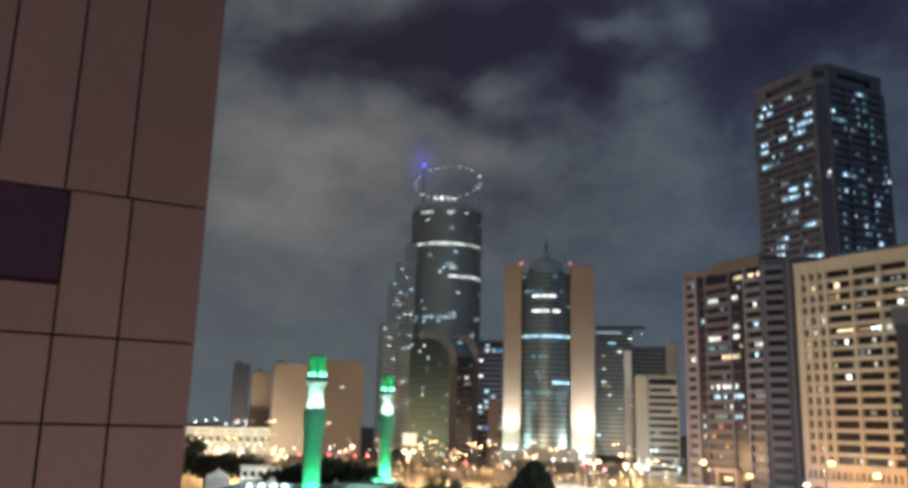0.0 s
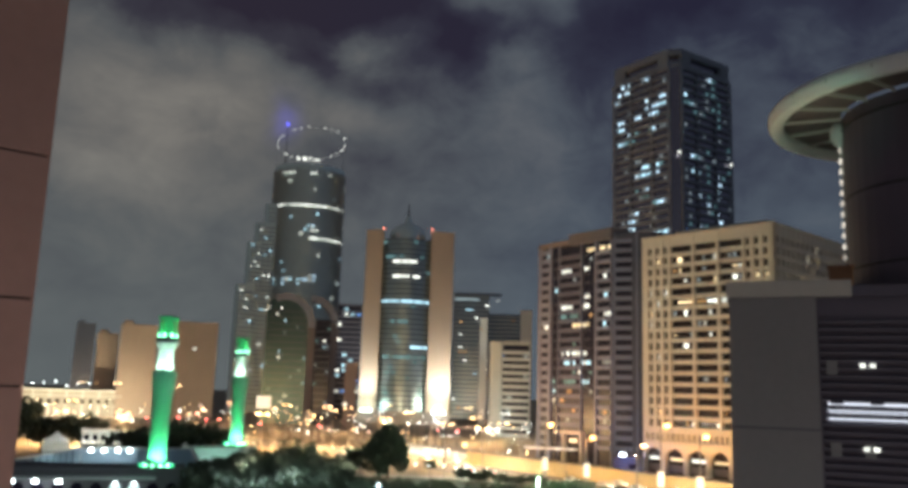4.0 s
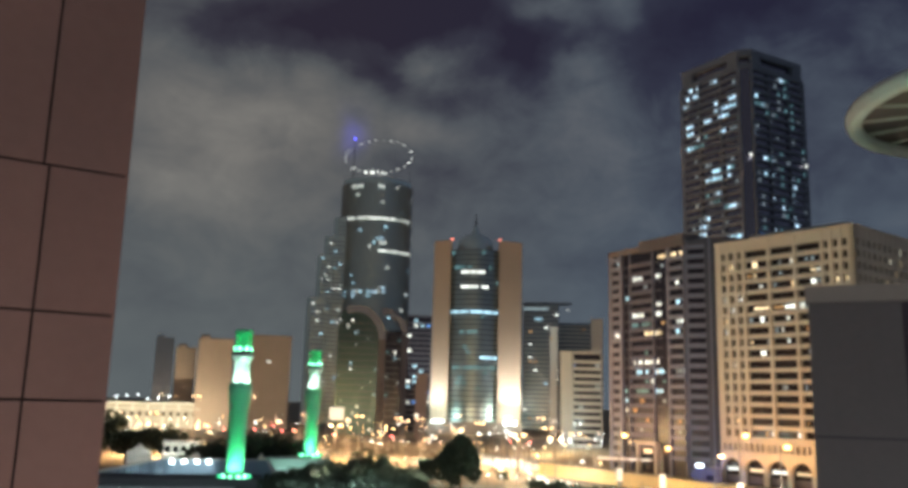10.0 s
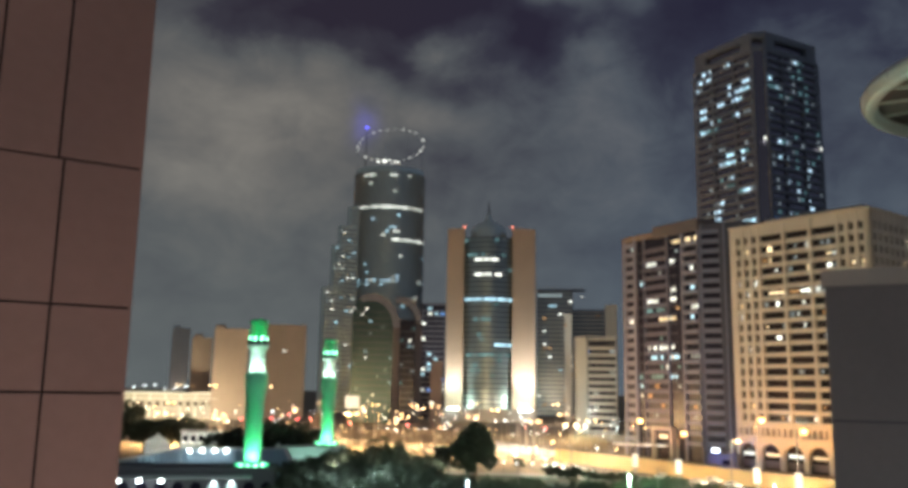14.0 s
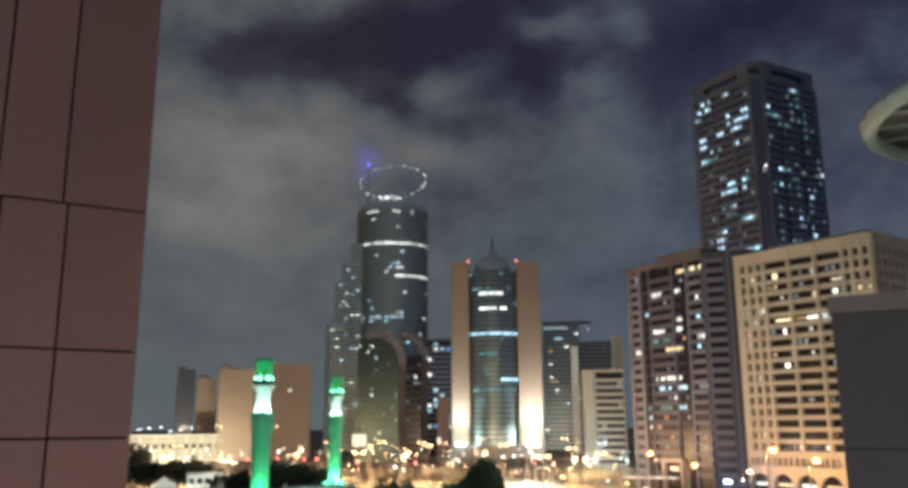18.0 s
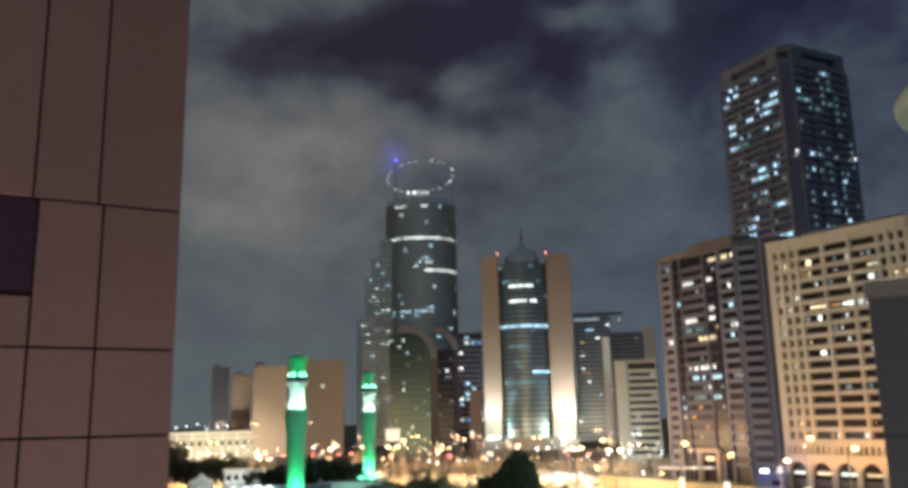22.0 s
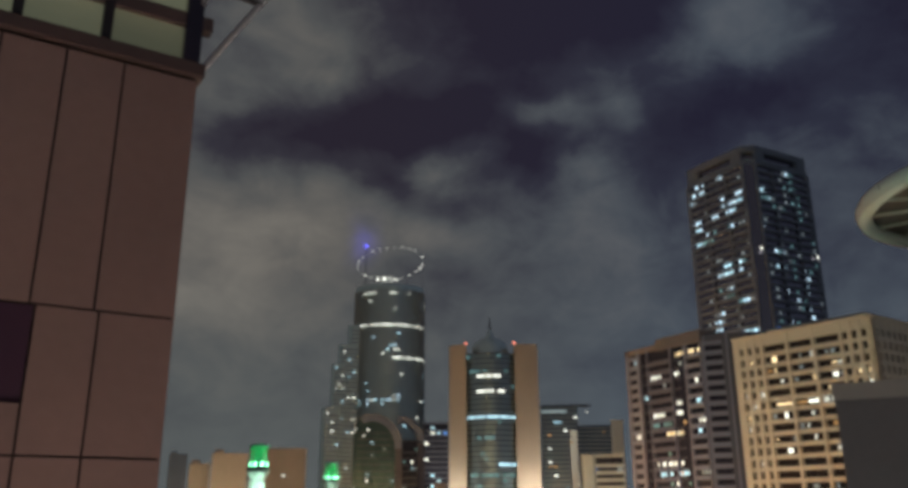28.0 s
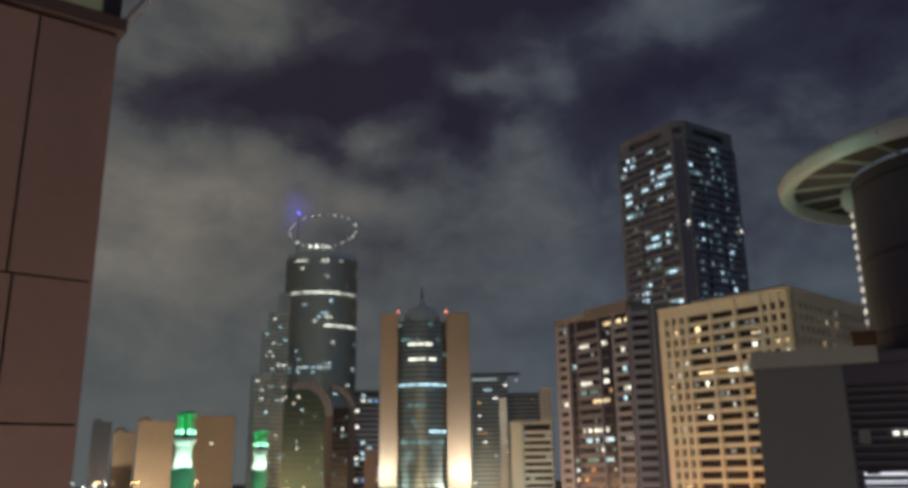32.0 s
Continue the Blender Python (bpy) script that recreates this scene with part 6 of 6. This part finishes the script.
def car_thing():
    ob = thing("car", "parked-up car with bright head lamps on the highway", "car", pose(0, 0, -50), "cars on the highway")
    bm = bmesh.new()
    prof = [(-2.2, 0.35), (2.2, 0.35), (2.25, 0.75), (1.2, 0.95), (0.55, 1.45), (-1.2, 1.48), (-1.9, 1.0), (-2.25, 0.9)]
    f = [bm.verts.new((px, -0.85, pz)) for px, pz in prof]
    b = [bm.verts.new((px, 0.85, pz)) for px, pz in prof]
    bm.faces.new(f)
    bm.faces.new(b[::-1])
    for i in range(len(prof)):
        bm.faces.new((f[i], f[(i + 1) % len(prof)], b[(i + 1) % len(prof)], b[i]))
    part("body", bm, M_WHITE, ob)
    bm = bmesh.new()
    box(bm, -1.1, 0.5, -0.87, 0.87, 1.0, 1.38)
    part("side_glass", bm, M_TINT, ob)
    for px in (-1.4, 1.4):
        for py in (-0.8, 0.8):
            bm = bmesh.new()
            rod(bm, (px, py - 0.1, 0.33), (px, py + 0.1, 0.33), 0.33, n=12)
            wheel = part("wheel", bm, M_JOINT, ob)
            bm = bmesh.new()
            rod(bm, (px, py - 0.115, 0.33), (px, py + 0.115, 0.33), 0.2, n=10)
            part("rim", bm, M_STEEL, wheel)
    for py in (-0.6, 0.6):
        bm = bmesh.new()
        box(bm, 2.2, 2.3, py - 0.25, py + 0.25, 0.55, 0.85)
        part("head_lamp", bm, M_CARLIGHT, ob)
        bm = bmesh.new()
        box(bm, -2.3, -2.2, py - 0.22, py + 0.22, 0.65, 0.85)
        part("tail_lamp", bm, M_RED, ob)
    return ob


first = car_thing()
spots = []
for k in range(34):
    t = rng.uniform(0.6, 5.2)
    i = int(t)
    a, b = Vector(HIGHWAY[i]), Vector(HIGHWAY[i + 1])
    p = a.lerp(b, t - i)
    dr = (b - a).normalized()
    side = rng.choice((-11, -7.5, -4, 4, 7.5, 11))
    p += Vector((-dr.y, dr.x)) * side
    if all((p - q).length > 7 for q in spots):
        spots.append(p)
        yaw = math.degrees(math.atan2(dr.y, dr.x)) + (180 if side < 0 else 0)
        m = pose(p.x, p.y, 0.06, 0, 0, yaw)
        if len(spots) == 1:
            first.matrix_basis = m
        else:
            copy_thing(first, m)
# central reservation with its kerb
strip("median", HIGHWAY[1:5], 2.2, M_PAVING, "raised paved median along the highway", 0.3)
# cream barrier wall along the far side of the highway
barrier = thing("barrier_wall", "long cream concrete barrier wall along the highway", "wall")
BL = [Vector((*polar(a, d), 0)) for a, d in ((11.0, 289), (14.8, 266), (18.8, 247), (22.3, 233), (25.9, 222), (30.5, 209))]
for p, q in zip(BL, BL[1:]):
    n = 4
    yaw = math.degrees(math.atan2(q.y - p.y, q.x - p.x))
    L_ = (q - p).length / n
    for k in range(n):
        o = p.lerp(q, k / n)
        piece("panel", bar_mesh(L_ - 0.36, 0.3, 3.8, M_BARRIER), barrier, pose(o.x, o.y, 0, 0, 0, yaw) @ pose(L_ / 2, 0, 1.95))
        piece("post", bar_mesh(0.34, 0.42, 4.1, M_BARRIER), barrier, pose(o.x, o.y, 2.05, 0, 0, yaw))
        piece("cap", bar_mesh(L_ - 0.36, 0.44, 0.16, M_RECESS), barrier, pose(o.x, o.y, 0, 0, 0, yaw) @ pose(L_ / 2, 0, 3.94))
# unseen lamp and post added below the balcony to warm the clad wall
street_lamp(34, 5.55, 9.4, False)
lamp("wall_fill_light", "POINT", 3.1, 4.6, 9.0, 4300, (1.0, 0.8, 0.68), 0.4)
# second unseen fill for the same wall, added without a fixture
lamp("wall_fill_low", "POINT", -1.0, -1.6, 9.0, 1100, (1.0, 0.8, 0.7), 0.4)
for k in range(4):
    x, y = polar(-17.5 + 2.2 * k, 592)
    lamp("palace_floodlight", "POINT", x, y, 2.0, 22000, (1.0, 0.82, 0.5), 1.0)


ramp = thing("lit_ramp", "low white ramp wall with a lit edge beside the lane", "ramp wall")
ra, rb_ = Vector((*polar(21.6, 194.0), 0)), Vector((*polar(22.65, 170.0), 0))
yaw = math.degrees(math.atan2(rb_.y - ra.y, rb_.x - ra.x))
rl = (rb_ - ra).length
bm = bmesh.new()
box(bm, 0, rl, -0.2, 0.2, 0, 1.1)
part("ramp_wall", bm, M_WHITE, ramp, m=pose(ra.x, ra.y, 0, 0, 0, yaw))
for k in range(6):
    piece("light_strip", bar_mesh(rl / 6 - 0.3, 0.34, 0.16, M_WHITEWIN), ramp, pose(ra.x, ra.y, 0, 0, 0, yaw) @ pose((k + 0.5) * rl / 6, 0, 1.185))


def traffic_light(az, d, h):
    ob = thing("traffic_light", "traffic light on a dark pole showing red", "traffic light", plan(az, d), "traffic lights")
    bm = bmesh.new()
    rod(bm, (0, 0, 0), (0, 0, h), 0.14, 0.1, 8)
    part("pole", bm, M_DARKMETAL, ob)
    bm = bmesh.new()
    box(bm, -0.35, 0.35, -0.3, 0.2, h - 0.4, h + 1.4)
    housing = part("housing", bm, M_JOINT, ob)
    bm = bmesh.new()
    rod(bm, (0, -0.42, h + 1.0), (0, -0.3, h + 1.0), 0.34, 0.34, 12)
    part("red_lens", bm, M_REDLENS, housing, "glowing red lens")


M_REDLENS = glowing("red_signal", (1.0, 0.12, 0.1), 16.0, 0.2)
for az, d, h in ((-10.6, 420, 7), (-9.6, 430, 6), (-7.7, 410, 7), (-6.6, 440, 8), (-6.0, 425, 6), (-5.2, 405, 7), (-2.6, 390, 6), (1.2, 380, 6), (9.0, 372, 6), (10.3, 366, 6)):
    traffic_light(az, d, h)

for k in range(9):
    street_lamp(-17.0 + 0.62 * k, 690 + 11 * (k % 3), 19.0 + (k * 5) % 4, False, mat=M_LAMPWHITE, size=1.2, label="tall mast lamp glowing white behind the palace", group="mast lamps")


def palm_thing(az, d, h, seed):
    prng = random.Random(seed)
    ob = thing("palm_tree", "date palm with drooping fronds at the roadside", "palm tree", plan(az, d), "palms")
    bm = bmesh.new()
    for k in range(6):
        rod(bm, (0, 0, h * k / 6), (0, 0, h * (k + 1) / 6), 0.3 - 0.015 * k, 0.27 - 0.015 * k, 8)
    part("trunk", bm, M_BARK, ob)
    for k in range(16):
        a = 2.4 * k
        lift = prng.uniform(-0.2, 1.0)
        bm = bmesh.new()
        pts = [Vector((r * math.cos(a), r * math.sin(a), h + lift * r - 0.32 * r * r)) for r in (0.0, 0.8, 1.6, 2.3, 3.0)]
        side = Vector((-math.sin(a), math.cos(a), 0))
        for p, q in zip(pts, pts[1:]):
            for t in (0.0, 0.33, 0.66):
                o = p.lerp(q, t)
                for sg in (-1, 1):
                    tip = o + side * sg * 0.55 + (q - p) * 0.5 - Vector((0, 0, 0.25))
                    v1, v2, v3 = bm.verts.new(o), bm.verts.new(o + (q - p) * 0.22), bm.verts.new(tip)
                    bm.faces.new((v1, v2, v3))
        part("frond", bm, M_LEAF, ob)


for k, (az, d, h) in enumerate(((-1.0, 262, 7.5), (-0.2, 258, 8.2), (0.7, 262, 7.0), (3.4, 252, 6.0), (-11.8, 262, 7.0), (-13.0, 270, 8.0))):
    palm_thing(az, d, h, 300 + k)

# ---------------------------------------------------------------- things behind the mosque court
house = thing("garden_house", "white garden house with a lit canopy behind the court", "house", plan(-12.0, 266))
bm = bmesh.new()
box(bm, -5.6, 5.6, 0, 9, 0, 8.8)
part("wall_block", bm, M_WHITE, house)
bm = bmesh.new()
box(bm, -6.2, 6.2, -3.4, -0.01, 5.6, 6.0)
part("canopy", bm, M_WHITE, house)
bm = bmesh.new()
box(bm, -5.9, 5.9, -0.3, 9.3, 8.81, 9.3)
part("cornice", bm, M_WHITE, house)
for k in range(5):
    piece("window", pane_mesh(1.2, 1.6, M_TINT), house, pose(-4.4 + 2.2 * k, -0.01, 7.2))
    bm = bmesh.new()
    rod(bm, (-5.9 + 2.95 * k, -3.2, 0), (-5.9 + 2.95 * k, -3.2, 5.6), 0.16)
    part("post", bm, M_WHITE, house)
    bm = bmesh.new()
    lathe(bm, [(0.01, 6.02), (0.3, 6.05), (0.36, 6.3), (0.01, 6.55)], 8)
    part("canopy_lamp", bm, M_WHITEWIN, house, m=pose(-4.9 + 2.4 * k, -2.4, 0))
x, y = polar(-12.0, 255)
lamp("garden_light", "POINT", x, y, 10.0, 4000, (1.0, 0.9, 0.72), 0.4)
tent = thing("party_tent", "white peaked tent behind the mosque court", "tent", plan(-14.6, 262))
bm = bmesh.new()
box(bm, -3.4, 3.4, 0, 6, 0, 6.2)
part("tent_wall", bm, M_WHITE, tent)
bm = bmesh.new()
lathe(bm, [(4.9, 6.21), (2.6, 7.3), (0.9, 8.3), (0.01, 9.0)], 4)
part("tent_roof", bm, M_WHITE, tent, m=pose(0, 3, 0, 0, 0, 45))
x, y = polar(-15.2, 254)
lamp("tent_light", "POINT", x, y, 10.5, 600, (0.9, 1.0, 0.9), 0.4)
# lit signboard beyond the second minaret
board = thing("sign_board", "large white lit signboard on two posts", "signboard", plan(-2.5, 452))
bm = bmesh.new()
box(bm, -3.6, 3.6, -0.3, 0.3, 12.2, 18.4)
part("panel", bm, M_BANNER, board)
for q in (-2.6, 2.6):
    bm = bmesh.new()
    rod(bm, (q, 0, 0), (q, 0, 12.2), 0.3)
    part("post", bm, M_STEEL, board)
# street lights among the far blocks; the last is added to brighten the farthest
street_lamp(13.4, 452, 13.0, True, 14000, color=(0.84, 1.0, 0.9), mat=M_LAMPWHITE, size=0.8, label="street lamp with a glowing white head")
for az, d, w, col in ((-11.5, 590, 3800, (1.0, 0.8, 0.56)), (-8.0, 590, 3800, (1.0, 0.8, 0.56)), (-4.5, 520, 9000, (1.0, 0.6, 0.4)), (1.6, 490, 2500, (1.0, 0.5, 0.42)), (11.0, 600, 16000, (1.0, 0.72, 0.5)), (5.6, 585, 9000, (1.0, 0.7, 0.42)), (8.9, 588, 7000, (1.0, 0.8, 0.55)), (3.0, 470, 3500, (1.0, 0.62, 0.35)), (-1.0, 500, 2500, (1.0, 0.58, 0.34)), (-13.6, 868, 5000, (1.0, 0.75, 0.55))):
    h = 22.0 if az < -7 else 13.0
    street_lamp(az, d, h, True)
    x, y = polar(az, d)
    lamp("far_street_light", "POINT", x, y, h - 1, w, col, 0.6)
street_lamp(9.0, 347, 14.6, True, mat=M_LAMPWHITE, size=1.3, label="tall white floodlight over the crossing")
# lamp and post added, hidden behind the wing, to light the office's side
x, y = polar(34.2, 262)
street_lamp(34.2, 262, 12.0, True)
lamp("office_side_fill", "POINT", x, y, 11.0, 12000, (1.0, 0.76, 0.52), 0.6)
